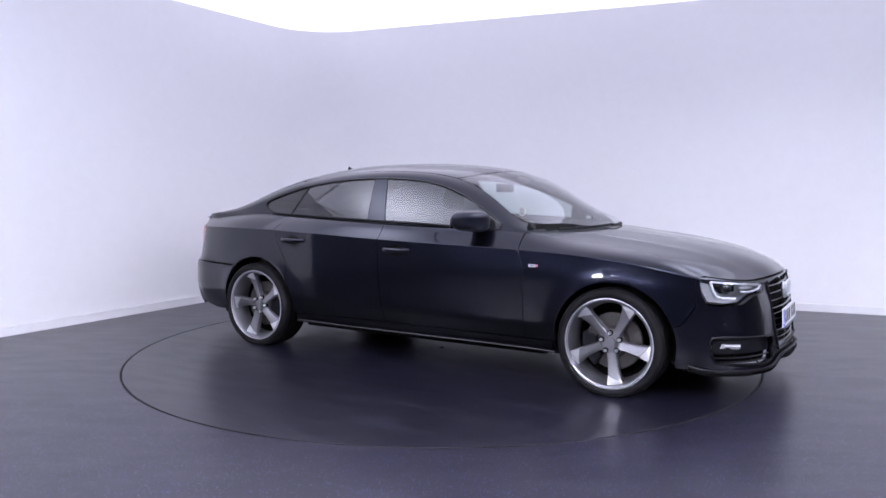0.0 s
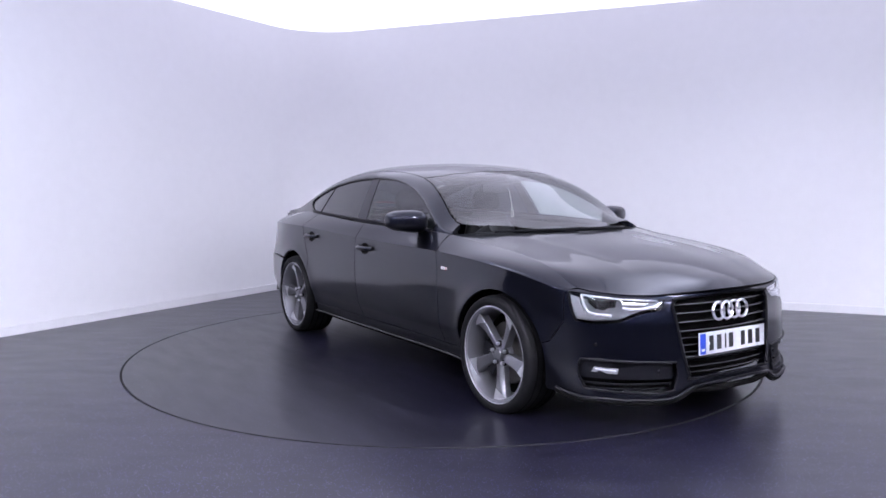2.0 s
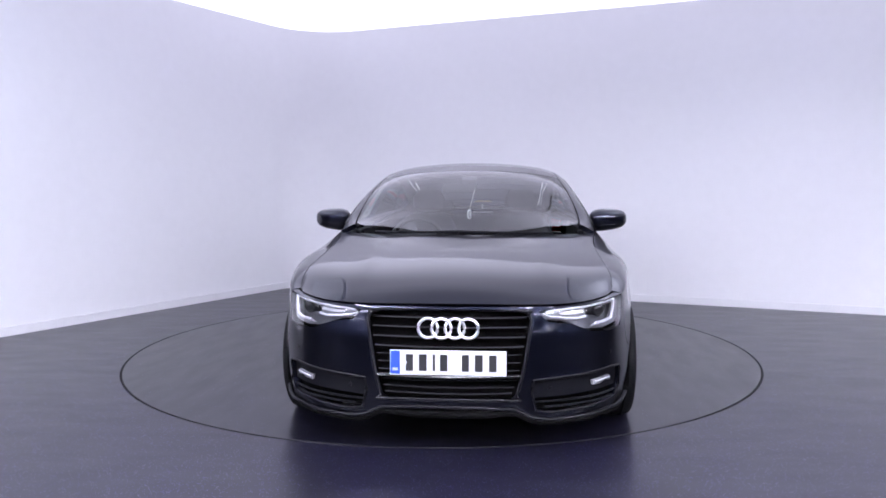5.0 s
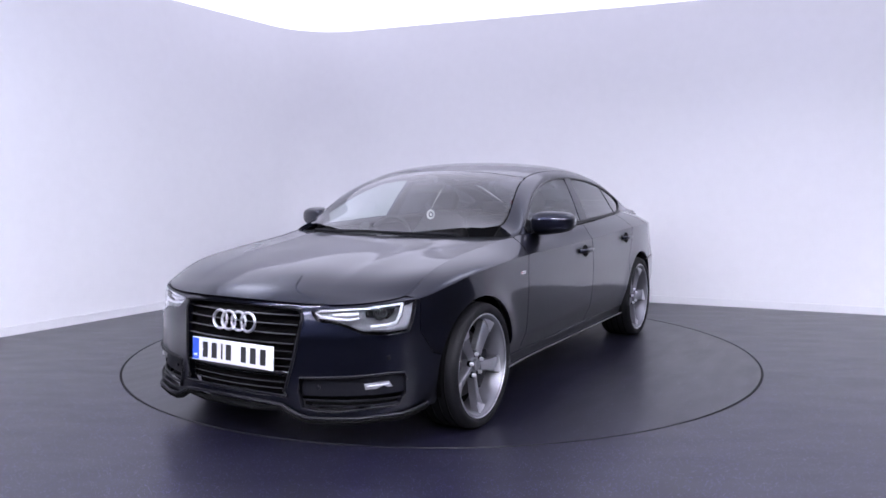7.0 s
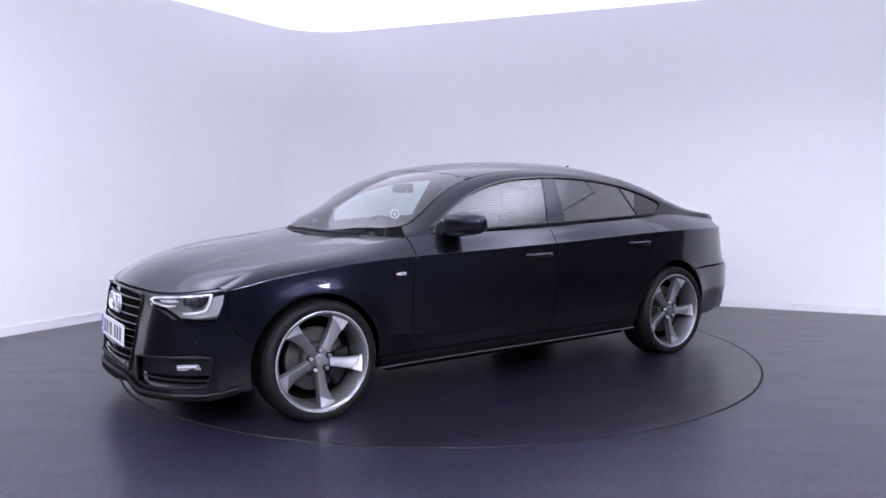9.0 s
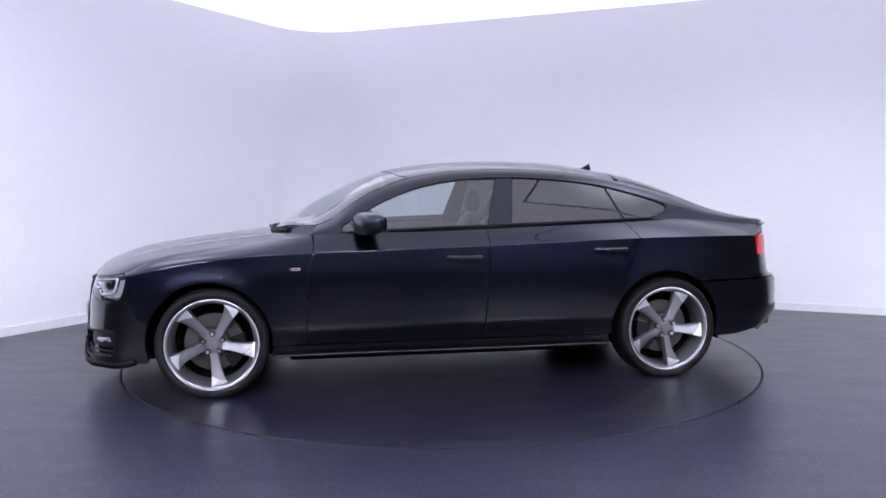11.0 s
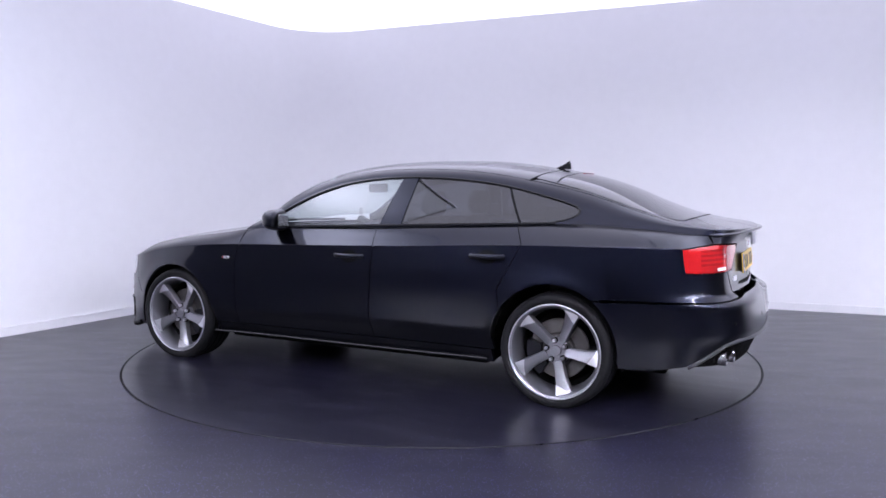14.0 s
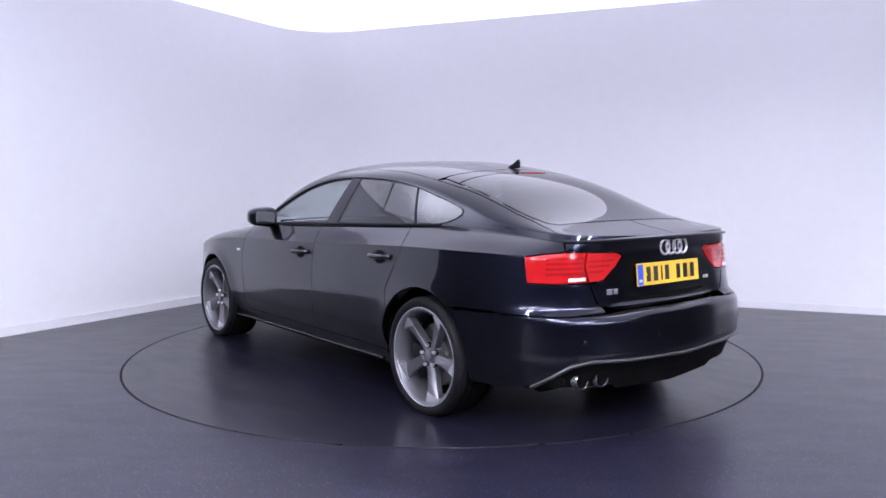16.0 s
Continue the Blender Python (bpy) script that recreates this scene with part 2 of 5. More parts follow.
def studio():
    plan = wall_plan()
    tagged(part("wall_north", extrude_plan(plan, 0, CEILING, 0.2), WALL, smooth=True), "smooth white painted studio wall with a rounded corner", "wall", kind="structure")
    tagged(part("baseboard", extrude_plan([p + Vector((0, 0)) for p in offset_in(plan, 0.016)], 0, 0.068, 0.015), SKIRT, smooth=True), "white painted skirting board along the studio wall", "baseboard", kind="structure")
    tagged(part("trim", extrude_plan(offset_in(plan, 0.020), 0.069, 0.076, 0.018), SKIRT, smooth=True), "thin white bead on top of the skirting board", "trim", kind="structure")
    # floor with the round opening of the turntable
    bm = bmesh.new()
    n = 128
    inner = [bm.verts.new((RING * math.cos(2 * math.pi * k / n), RING * math.sin(2 * math.pi * k / n), 0)) for k in range(n)]
    outer = [bm.verts.new((11.5 * math.cos(2 * math.pi * k / n), -4 + 11.5 * math.sin(2 * math.pi * k / n), 0)) for k in range(n)]
    for k in range(n):
        bm.faces.new((inner[k], outer[k], outer[(k + 1) % n], inner[(k + 1) % n]))
    tagged(part("floor", bm, FLOOR), "dark grey resin floor with blue flecks", "floor", kind="structure")
    # gap beneath the ring
    tagged(part("trim", lathe_z([(RING + 0.01, -0.03), (RING - 0.05, -0.03), (RING - 0.05, -0.028), (RING + 0.01, -0.028)]), GROOVE), "dark gap round the turntable", "trim", kind="structure")
    # luminous ceiling: large fabric panels with thin joints, and the plain hall ceiling behind
    bm = bmesh.new()
    turn = pose(0, 0, CEILING + 0.02, 0, 0, -30.1)
    for i in range(11):
        for k in range(3):
            m = turn @ pose(-1.0 + 1.41 * (i - 3.5), -4.0 + 3.2 * k, 0) @ Matrix.Diagonal((1.404, 3.194, 0.04, 1))
            bmesh.ops.create_cube(bm, size=1, matrix=m)
    tagged(part("ceiling", bm, PANEL), "glowing white fabric ceiling panels with thin joints", "ceiling", kind="structure")
    tagged(part("ceiling", box((22, 22, 0.1), (0, -5, CEILING + 0.10)), CEIL), "plain ceiling above the light panels", "ceiling", kind="structure")
    tagged(part("ceiling", box((22, 11.6, 0.06), (0, -9.75, CEILING + 0.02)), HALL_CEIL), "grey hall ceiling", "ceiling", kind="structure")
    for (sx, sy, at) in ((22, 0.2, (0, -15.6)),):
        tagged(part("wall_south", box((sx, sy, CEILING), (*at, CEILING / 2)), HALL), "dark hall wall behind the studio", "wall", kind="structure")
    for name, x in (("wall_west", -11), ("wall_east", 11)):
        tagged(part(name, box((0.2, 22, CEILING), (x, -5, CEILING / 2)), HALL), "dark hall side wall", "wall", kind="structure")


def offset_in(line, d):
    n = len(line)
    res = []
    for i, p in enumerate(line):
        t = (line[min(i + 1, n - 1)] - line[max(i - 1, 0)]).normalized()
        res.append(p + Vector((t.y, -t.x)) * d)
    return res


def lathe_z(profile, n=128):
    bm = lathe(profile, n, True)
    for v in bm.verts:
        v.co = Vector((v.co.x, v.co.z, v.co.y))
    return bm


RING = 2.262


def turntable():
    bm = lathe_z([(0.02, -0.02), (RING - 0.0180, -0.02), (RING - 0.0180, -0.001), (RING - 0.0190, 0.0), (0.02, 0.0)])
    ob = part("turntable", bm, DISC)
    part("edge_trim", lathe_z([(RING - 0.0178, -0.02), (RING - 0.0155, -0.02), (RING - 0.0155, 0.0004), (RING - 0.0178, 0.0004)]), EDGE, ob, "thin worn metal edge")
    return tagged(ob, "round dark resin turntable set flush in the floor", "turntable")


def ceiling_light(name, at, size, mat, label):
    base = tagged(new(name), label, "ceiling light", group="studio lights")
    base.location = at
    w, d = size
    part("diffuser", box((w - 0.05, d - 0.05, 0.012), (0, 0, -0.014), 0.003), mat, base, "glowing white diffuser")
    for sx, sy, px, py in ((w, 0.025, 0, d / 2 - 0.0125), (w, 0.025, 0, -d / 2 + 0.0125), (0.025, d - 0.05, w / 2 - 0.0125, 0), (0.025, d - 0.05, -w / 2 + 0.0125, 0)):
        part("frame", box((sx, sy, 0.03), (px, py, -0.016), 0.004), FRAME, base)
    return base


studio()
TABLE = turntable()
for px in (-2.6, 2.6):
    ceiling_light("light_panel", (px, -0.9, CEILING - 0.014), (2.3, 2.3), SOFT, "square softly glowing studio light panel on the ceiling")
for py in (-9.0, -12.0):
    for px in (-5.4, -1.8, 1.8, 5.4):
        ceiling_light("tube_light", (px, py, CEILING - 0.012), (2.6, 0.10), TUBE, "thin glowing tube light on the hall ceiling")
for px in (-9.4, -7.2, 7.2, 9.4):
    for py in (-8.2, -4.6):
        lamp = ceiling_light("tube_light", (px, py, CEILING - 0.012), (2.8, 0.10), TUBE, "thin glowing tube light on the hall ceiling")
        lamp.rotation_euler = (0, 0, radians(90))
for py in (-5.2, -6.7):
    for px in (-6.0, -3.0, 0.0, 3.0, 6.0):
        ceiling_light("batten_light", (px, py, CEILING - 0.012), (2.0, 0.18), BATTEN, "slim glowing ceiling batten light in the hall")


# ---------------- the car's surfaces ----------------
class Spline:
    """A natural cubic through (place, value) pairs."""

    def __init__(self, pairs):
        pairs = sorted(pairs)
        x = np.array([p[0] for p in pairs], float)
        y = np.array([p[1] for p in pairs], float)
        n = len(x)
        h = np.diff(x)
        a = np.zeros((n, n))
        r = np.zeros(n)
        a[0, 0] = a[-1, -1] = 1
        for i in range(1, n - 1):
            a[i, i - 1], a[i, i], a[i, i + 1] = h[i - 1], 2 * (h[i - 1] + h[i]), h[i]
            r[i] = 6 * ((y[i + 1] - y[i]) / h[i] - (y[i] - y[i - 1]) / h[i - 1])
        self.x, self.y, self.h, self.m = x, y, h, np.linalg.solve(a, r)

    def __call__(self, q):
        q = np.clip(np.asarray(q, float), self.x[0], self.x[-1])
        i = np.clip(np.searchsorted(self.x, q) - 1, 0, len(self.h) - 1)
        h, x0, x1 = self.h[i], self.x[i], self.x[i + 1]
        m0, m1, y0, y1 = self.m[i], self.m[i + 1], self.y[i], self.y[i + 1]
        return (m0 * (x1 - q) ** 3 + m1 * (q - x0) ** 3) / (6 * h) + (y0 / h - m0 * h / 6) * (x1 - q) + (y1 / h - m1 * h / 6) * (q - x0)


# the widest plan line, from the middle of the nose round the side to the middle of the tail
PLAN = [(2.265, 0), (2.25, 0.2), (2.205, 0.4), (2.138, 0.60), (2.008, 0.76), (1.815, 0.852), (1.6, 0.885), (1.4, 0.903), (1.0, 0.907), (0.5, 0.907),
        (0, 0.909), (-0.5, 0.911), (-1.0, 0.913), (-1.4, 0.915), (-1.7, 0.897), (-1.95, 0.857), (-2.17, 0.795), (-2.325, 0.64), (-2.395, 0.41), (-2.42, 0.2), (-2.428, 0)]
full = [(x, -y) for x, y in PLAN[3:0:-1]] + PLAN + [(x, -y) for x, y in PLAN[-2:-5:-1]]
arc = [0.0]
for p0, p1 in zip(full, full[1:]):
    arc.append(arc[-1] + math.dist(p0, p1))
arc = [1.80 - (a - arc[3 + 5]) for a in arc]
BX, BY = Spline(list(zip(arc, [p[0] for p in full]))), Spline(list(zip(arc, [p[1] for p in full])))
S_FRONT, S_REAR = arc[3], arc[3 + len(PLAN) - 1]

Z_LOW = {k: Spline(v) for k, v in {
    "a": [(-3.1, 0.20), (2.9, 0.20)], "b": [(-3.1, 0.33), (-1.6, 0.33), (-1.0, 0.318), (0.9, 0.316), (1.5, 0.33), (2.9, 0.33)], "c": [(-3.1, 0.43), (-1.0, 0.43), (0.9, 0.405), (1.5, 0.43), (2.9, 0.43)],
    "d": [(-3.1, 0.60), (-1.0, 0.585), (1.2, 0.575), (2.0, 0.545), (2.9, 0.54)],
    "e": [(-3.1, 0.645), (-2.6, 0.648), (-2.3, 0.655), (-2.0, 0.675), (-1.6, 0.68), (-1.0, 0.67), (1.0, 0.66), (1.6, 0.64), (2.0, 0.61), (2.9, 0.60)],
    "t": [(-3.1, 0.90), (-2.4, 0.89), (-2.0, 0.897), (-1.6, 0.900), (-1.17, 0.893), (-0.5, 0.868), (0, 0.853), (0.5, 0.841), (1.0, 0.826), (1.4, 0.795),
          (1.6, 0.765), (1.8, 0.725), (2.0, 0.692), (2.2, 0.665), (2.41, 0.655), (2.9, 0.650)],
    "k": [(-3.1, 0.972), (-2.6, 0.965), (-2.4, 0.958), (-2.2, 0.962), (-2.0, 0.978), (-1.8, 0.995), (-1.5, 1.008), (-1.2, 0.998), (-1.0, 0.990), (-0.5, 0.972),
          (0, 0.957), (0.4, 0.948), (0.72, 0.938), (0.85, 0.926), (1.0, 0.906), (1.4, 0.862), (1.6, 0.832), (1.8, 0.776), (1.9, 0.732), (2.0, 0.713), (2.2, 0.693), (2.41, 0.686),
          (2.6, 0.690), (2.9, 0.692)],
}.items()}
D_LOW = {k: Spline(v) for k, v in {
    "a": [(-3.1, -0.10), (-2.6, -0.11), (-2.3, -0.08), (-1.8, -0.03), (-1.4, -0.03), (-1.0, -0.070), (0, -0.085), (1.0, -0.070), (1.4, -0.03), (1.8, -0.02), (2.2, 0.0), (2.9, 0.005)],
    "b": [(-3.1, -0.045), (-2.5, -0.05), (-2.2, -0.028), (-1.8, -0.012), (-1.2, -0.030), (-0.8, -0.042), (0.6, -0.042), (1.2, -0.026), (1.6, -0.01), (2.2, 0.0), (2.9, 0.0)],
    "c": [(-3.1, 0.0), (-2.2, 0.0), (-1.5, -0.002), (0, -0.006), (1.2, -0.004), (2.0, -0.006), (2.9, -0.012)],
    "d": [(-3.1, -0.018), (-2.6, -0.008), (-2.2, 0.0), (-1.4, 0.002), (-0.8, 0.008), (0, 0.010), (0.8, 0.006), (1.4, 0.0), (2.0, -0.008), (2.2, -0.012), (2.9, -0.03)],
    "e": [(-3.1, -0.108), (-2.6, -0.096), (-2.4, -0.062), (-2.2, -0.028), (-2.0, -0.007), (-1.6, 0.0), (-0.8, 0.006), (0, 0.010), (0.8, 0.008), (1.3, 0.003), (1.6, 0.0), (2.0, -0.016), (2.2, -0.022), (2.9, -0.045)],
    "t": [(-3.1, -0.125), (-2.6, -0.116), (-2.4, -0.088), (-2.2, -0.055), (-2.0, -0.028), (-1.6, -0.014), (-1.0, -0.012), (-0.5, -0.008), (0, -0.005), (0.5, -0.005), (1.0, -0.007), (1.4, -0.006), (1.8, -0.014),
          (2.0, -0.024), (2.2, -0.034), (2.9, -0.055)],
    "k": [(-3.1, -0.075), (-2.6, -0.085), (-2.4, -0.10), (-2.2, -0.155), (-2.0, -0.192), (-1.8, -0.20), (-1.5, -0.19), (-1.2, -0.145), (-1.0, -0.122), (-0.5, -0.088), (0, -0.084),
          (0.4, -0.088), (0.72, -0.10), (0.85, -0.118), (1.0, -0.14), (1.4, -0.155), (1.6, -0.130), (1.8, -0.085), (1.9, -0.062), (2.0, -0.052), (2.2, -0.052), (2.9, -0.065)],
}.items()}
SLOPE_K = Spline([(-3.1, 0.5), (-2.6, 0.3), (-2.4, -0.5), (-2.2, -2.0), (-2.0, -3.0), (-1.5, -2.2), (-1.0, -1.4), (0, -0.9), (0.72, -1.2), (1.0, -3.0), (1.4, -4.5), (1.7, -3.0), (2.0, -1.0), (2.2, -0.4), (2.9, -0.2)])
CREASE = Spline([(-3.1, 0.9), (-2.3, 0.85), (-1.8, 0.8), (-1.0, 0.9), (0.6, 0.9), (1.1, 0.5), (1.5, 0.15), (2.0, 0.3), (2.9, 0.9)])
LEVELS = "abcdetk"
AXLE_F, AXLE_R, HUB = 1.410, -1.410, 0.312
ARCH_F, ARCH_R = 0.360, 0.364


def skin(s, z, sign=1.0, lift=0.0):
    """The lower body: a point at station s and height z."""
    s, z = np.broadcast_arrays(np.asarray(s, float), np.asarray(z, float))
    zs = np.array([Z_LOW[k](s) for k in LEVELS])
    ds = np.array([D_LOW[k](s) for k in LEVELS])
    h = np.maximum(np.diff(zs, axis=0), 1e-4)
    sec = np.diff(ds, axis=0) / h
    n = len(LEVELS)
    left, right = np.zeros_like(zs), np.zeros_like(zs)
    for i in range(1, n - 1):
        both = np.where(sec[i - 1] * sec[i] > 0, 2 * sec[i - 1] * sec[i] / (sec[i - 1] + sec[i] + 1e-12), 0)
        left[i] = right[i] = both
    left[0] = right[0] = sec[0]
    c = CREASE(s)
    left[5] = np.where(sec[4] * sec[5] > 0, sec[4], 0.3 * sec[4])
    right[5] = left[5] * (1 - c) + sec[5] * c
    left[6] = right[6] = SLOPE_K(s)
    i = np.clip((z[None] >= zs[1:-1]).sum(0), 0, n - 2)
    def at(arr):
        return np.take_along_axis(arr, i[None], 0)[0]
    z0, hh, d0, d1, m0, m1 = at(zs[:-1]), at(h), at(ds[:-1]), at(ds[1:]), at(right[:-1]), at(left[1:])
    t = (z - z0) / hh
    tc = np.clip(t, 0, 1)
    d = (2 * tc**3 - 3 * tc**2 + 1) * d0 + (tc**3 - 2 * tc**2 + tc) * hh * m0 + (3 * tc**2 - 2 * tc**3) * d1 + (tc**3 - tc**2) * hh * m1
    d = d + np.where(t < 0, t * hh * m0, 0) + np.where(t > 1, (t - 1) * hh * m1, 0) + lift
    for ax, az, ar in ((AXLE_F, HUB, ARCH_F), (AXLE_R, HUB + 0.01, ARCH_R)):
        off = np.hypot(s - ax, z - az) - ar
        d = d + (0.012 if ax > 0 else 0.007) * np.exp(-(np.maximum(off, 0) / 0.06) ** 1.7) * np.clip((z - 0.25) / 0.2, 0, 1)
    e = 0.01
    tx, ty = BX(s + e) - BX(s - e), BY(s + e) - BY(s - e)
    ln = np.hypot(tx, ty)
    nx, ny = ty / ln, -tx / ln
    flip = np.where(-tx * 0 + BX(s) * nx + BY(s) * ny < 0, -1.0, 1.0)
    return np.stack([BX(s) + flip * nx * d, sign * (BY(s) + flip * ny * d), z], -1)


EVEN = Spline([(-3.1, 1.0), (-2.3, 1.05), (-1.8, 1.3), (-1.0, 1.05), (0.6, 1.0), (1.0, 1.5), (1.4, 1.8), (1.7, 1.6), (2.0, 1.1), (2.9, 1.0)])


def reach(s):
    """Shoulder height, rise and length of the skin above the shoulder line."""
    zt, zk = Z_LOW["t"](s), Z_LOW["k"](s)
    return zt, zk - zt, np.hypot(zk - zt, D_LOW["k"](s) - D_LOW["t"](s))


def kq(s, less=0.0):
    zt, h, ln = reach(s)
    return float(zt + ln - less)


def side(a, b):
    """The skin by station and by length, which is height up to the shoulder line."""
    a, b = np.asarray(a, float), np.asarray(b, float)
    zt, h, ln = reach(a)
    r = (b - zt) / ln
    z = np.where(r > 0, zt + h * (1 - np.sign(1 - r) * np.abs(1 - r) ** EVEN(a)), b)
    return skin(a, z)


def front(a, b):
    a = np.asarray(a, float)
    return skin(S_FRONT - np.abs(a), b, np.where(a < 0, -1.0, 1.0))


def rear(a, b):
    a = np.asarray(a, float)
    return skin(S_REAR + np.abs(a), b, np.where(a < 0, -1.0, 1.0))


KS = np.linspace(S_REAR, S_FRONT, 400)
KP = skin(KS, Z_LOW["k"](KS))
ORDER = np.argsort(KP[:, 0])
KX, KY, KZ = KP[ORDER, 0], KP[ORDER, 1], KP[ORDER, 2]

Z_MID = Spline([(-2.36, 0.978), (-2.27, 0.998), (-2.1, 1.030), (-1.95, 1.074), (-1.80, 1.133), (-1.62, 1.212), (-1.374, 1.293), (-1.143, 1.336), (-0.849, 1.378), (-0.55, 1.394),
                (-0.25, 1.394), (0.0, 1.381), (0.2, 1.356), (0.372, 1.318), (0.585, 1.234), (0.80, 1.122), (1.0, 0.995), (1.06, 0.955), (1.12, 0.935)])
Z_GLASS = Spline([(-2.36, 0.985), (-2.0, 1.0), (-1.7, 1.045), (-1.522, 1.098), (-1.3, 1.164), (-1.057, 1.227), (-0.868, 1.258), (-0.695, 1.276), (-0.432, 1.288), (-0.333, 1.288),
                  (-0.165, 1.281), (0.015, 1.261), (0.198, 1.218), (0.384, 1.145), (0.497, 1.085), (0.6, 1.025), (0.724, 0.958), (0.85, 0.938), (1.12, 0.935)])


def upper(x, w, lift=0.0):
    """Cabin and rear deck: |w| from 2 at the waist over 1 at the top of the side glass to 0 in the middle."""
    x, w = np.broadcast_arrays(np.asarray(x, float), np.asarray(w, float))
    v = 2 - np.abs(w)
    zb, yb = np.interp(x, KX, KZ), np.interp(x, KX, KY)
    zc = np.maximum(Z_MID(x), zb + 0.004)
    zg = np.clip(Z_GLASS(x), zb + 0.002, zc - 0.002)
    dz = (zg - zb) * np.clip(v, 0, 1)
    y1, z1 = yb - 0.45 * dz - 0.3 * dz**2, zb + dz
    g = zg - zb
    yg = yb - 0.45 * g - 0.3 * g**2
    rise = zc - zg
    slope = 0.45 + 0.6 * g
    f = np.clip((x - 0.45) / 0.42, 0, 1)
    f = f * f * (3 - 2 * f)
    ax, az = yg - slope * rise * (0.66 - 0.46 * f), zg + rise * (0.66 - 0.46 * f)
    bx, bz = yg * (0.52 - 0.16 * f), zc
    t = np.clip(v - 1, 0, 1)
    y2 = (1 - t) ** 3 * yg + 3 * (1 - t) ** 2 * t * ax + 3 * (1 - t) * t**2 * bx
    z2 = (1 - t) ** 3 * zg + 3 * (1 - t) ** 2 * t * az + 3 * (1 - t) * t**2 * bz + t**3 * zc
    low = v < 1
    return np.stack([x, np.where(w < 0, -1.0, 1.0) * np.where(low, y1, y2), np.where(low, z1, z2)], -1)


def hood_surface(a, b):
    """The bonnet: a from 0 at the front to 1 at the screen, b from -1 to 1 across."""
    a, b = np.broadcast_arrays(np.asarray(a, float), np.asarray(b, float))
    t = np.abs(b)
    f = skin(S_FRONT - t * (S_FRONT - 1.97), Z_LOW["k"](S_FRONT - t * (S_FRONT - 1.97)))
    ss = 1.97 + (0.80 - 1.97) * a
    e = skin(ss, Z_LOW["k"](ss))
    f0, f1 = skin(S_FRONT, Z_LOW["k"](S_FRONT)), skin(1.97, Z_LOW["k"](1.97))
    r1 = skin(0.80, Z_LOW["k"](0.80))
    xr = 1.10 - 0.30 * t**2.2
    rear_line = np.stack([xr, r1[1] * t, 0.936 + (r1[2] - 0.936) * t**2], -1)
    r0 = np.array([1.10, 0, 0.936])
    xm = f0[0] + (1.10 - f0[0]) * a
    mid = np.stack([xm, 0 * a, BONNET(xm)], -1)
    q, p = (3 * t**2 - 2 * t**3)[..., None], a[..., None]
    lin = t[..., None]
    q = 0.5 * q + 0.5 * lin**2 * (2 - lin)
    res = (1 - q) * mid + q * e + (1 - p) * f + p * rear_line - ((1 - p) * ((1 - q) * f0 + q * f1) + p * ((1 - q) * r0 + q * r1))
    line = 0.62 - 0.10 * (1 - a)
    off = (t - line) / 0.055
    ridge = 0.005 * np.where(off < 0, np.exp(-np.abs(off) ** 1.5), np.exp(-(off / 2.2) ** 2)) * np.clip(a / 0.35, 0, 1) ** 1.5 * np.clip((1 - a) / 0.12, 0, 1)
    res[..., 2] += ridge
    res[..., 1] *= np.where(b < 0, -1.0, 1.0)
    return res


BONNET = Spline([(2.2, 0.690), (2.17, 0.722), (2.1, 0.766), (2.0, 0.805), (1.8, 0.851), (1.6, 0.882), (1.4, 0.905), (1.2, 0.927), (1.1, 0.938)])


# ---------------- body panels ----------------
def inside(px, py, poly):
    res = np.zeros(len(px), bool)
    n = len(poly)
    for i in range(n):
        x0, y0 = poly[i]
        x1, y1 = poly[(i + 1) % n]
        if y0 != y1:
            res ^= ((y0 > py) != (y1 > py)) & (px < (x1 - x0) * (py - y0) / (y1 - y0) + x0)
    return res


def resample(poly, step, aspect):
    res = []
    n = len(poly)
    for i in range(n):
        (x0, y0), (x1, y1) = poly[i], poly[(i + 1) % n]
        k = max(1, int(math.hypot(x1 - x0, (y1 - y0) * aspect) / step))
        res += [(x0 + (x1 - x0) * j / k, y0 + (y1 - y0) * j / k) for j in range(k)]
    return res


def shrink(poly, gap, aspect):
    """Moves an outline inwards."""
    p = np.array(poly) * (1, aspect)
    area = np.sum(p[:, 0] * np.roll(p[:, 1], -1) - np.roll(p[:, 0], -1) * p[:, 1])
    d = np.roll(p, -1, 0) - np.roll(p, 1, 0)
    d /= np.maximum(np.linalg.norm(d, axis=1), 1e-9)[:, None]
    nrm = np.stack([-d[:, 1], d[:, 0]], 1) * (1 if area > 0 else -1)
    return [tuple(q) for q in (p + nrm * gap) / (1, aspect)]


def smooth_line(points, k=6):
    """A rounded closed outline through points."""
    n = len(points)
    res = []
    for i in range(n):
        p0, p1, p2, p3 = (np.array(points[(i + j) % n], float) for j in (-1, 0, 1, 2))
        for j in range(k):
            t = j / k
            res.append(tuple(0.5 * (2 * p1 + (p2 - p0) * t + (2 * p0 - 5 * p1 + 4 * p2 - p3) * t**2 + (3 * p1 - p0 - 3 * p2 + p3) * t**3)))
    return res


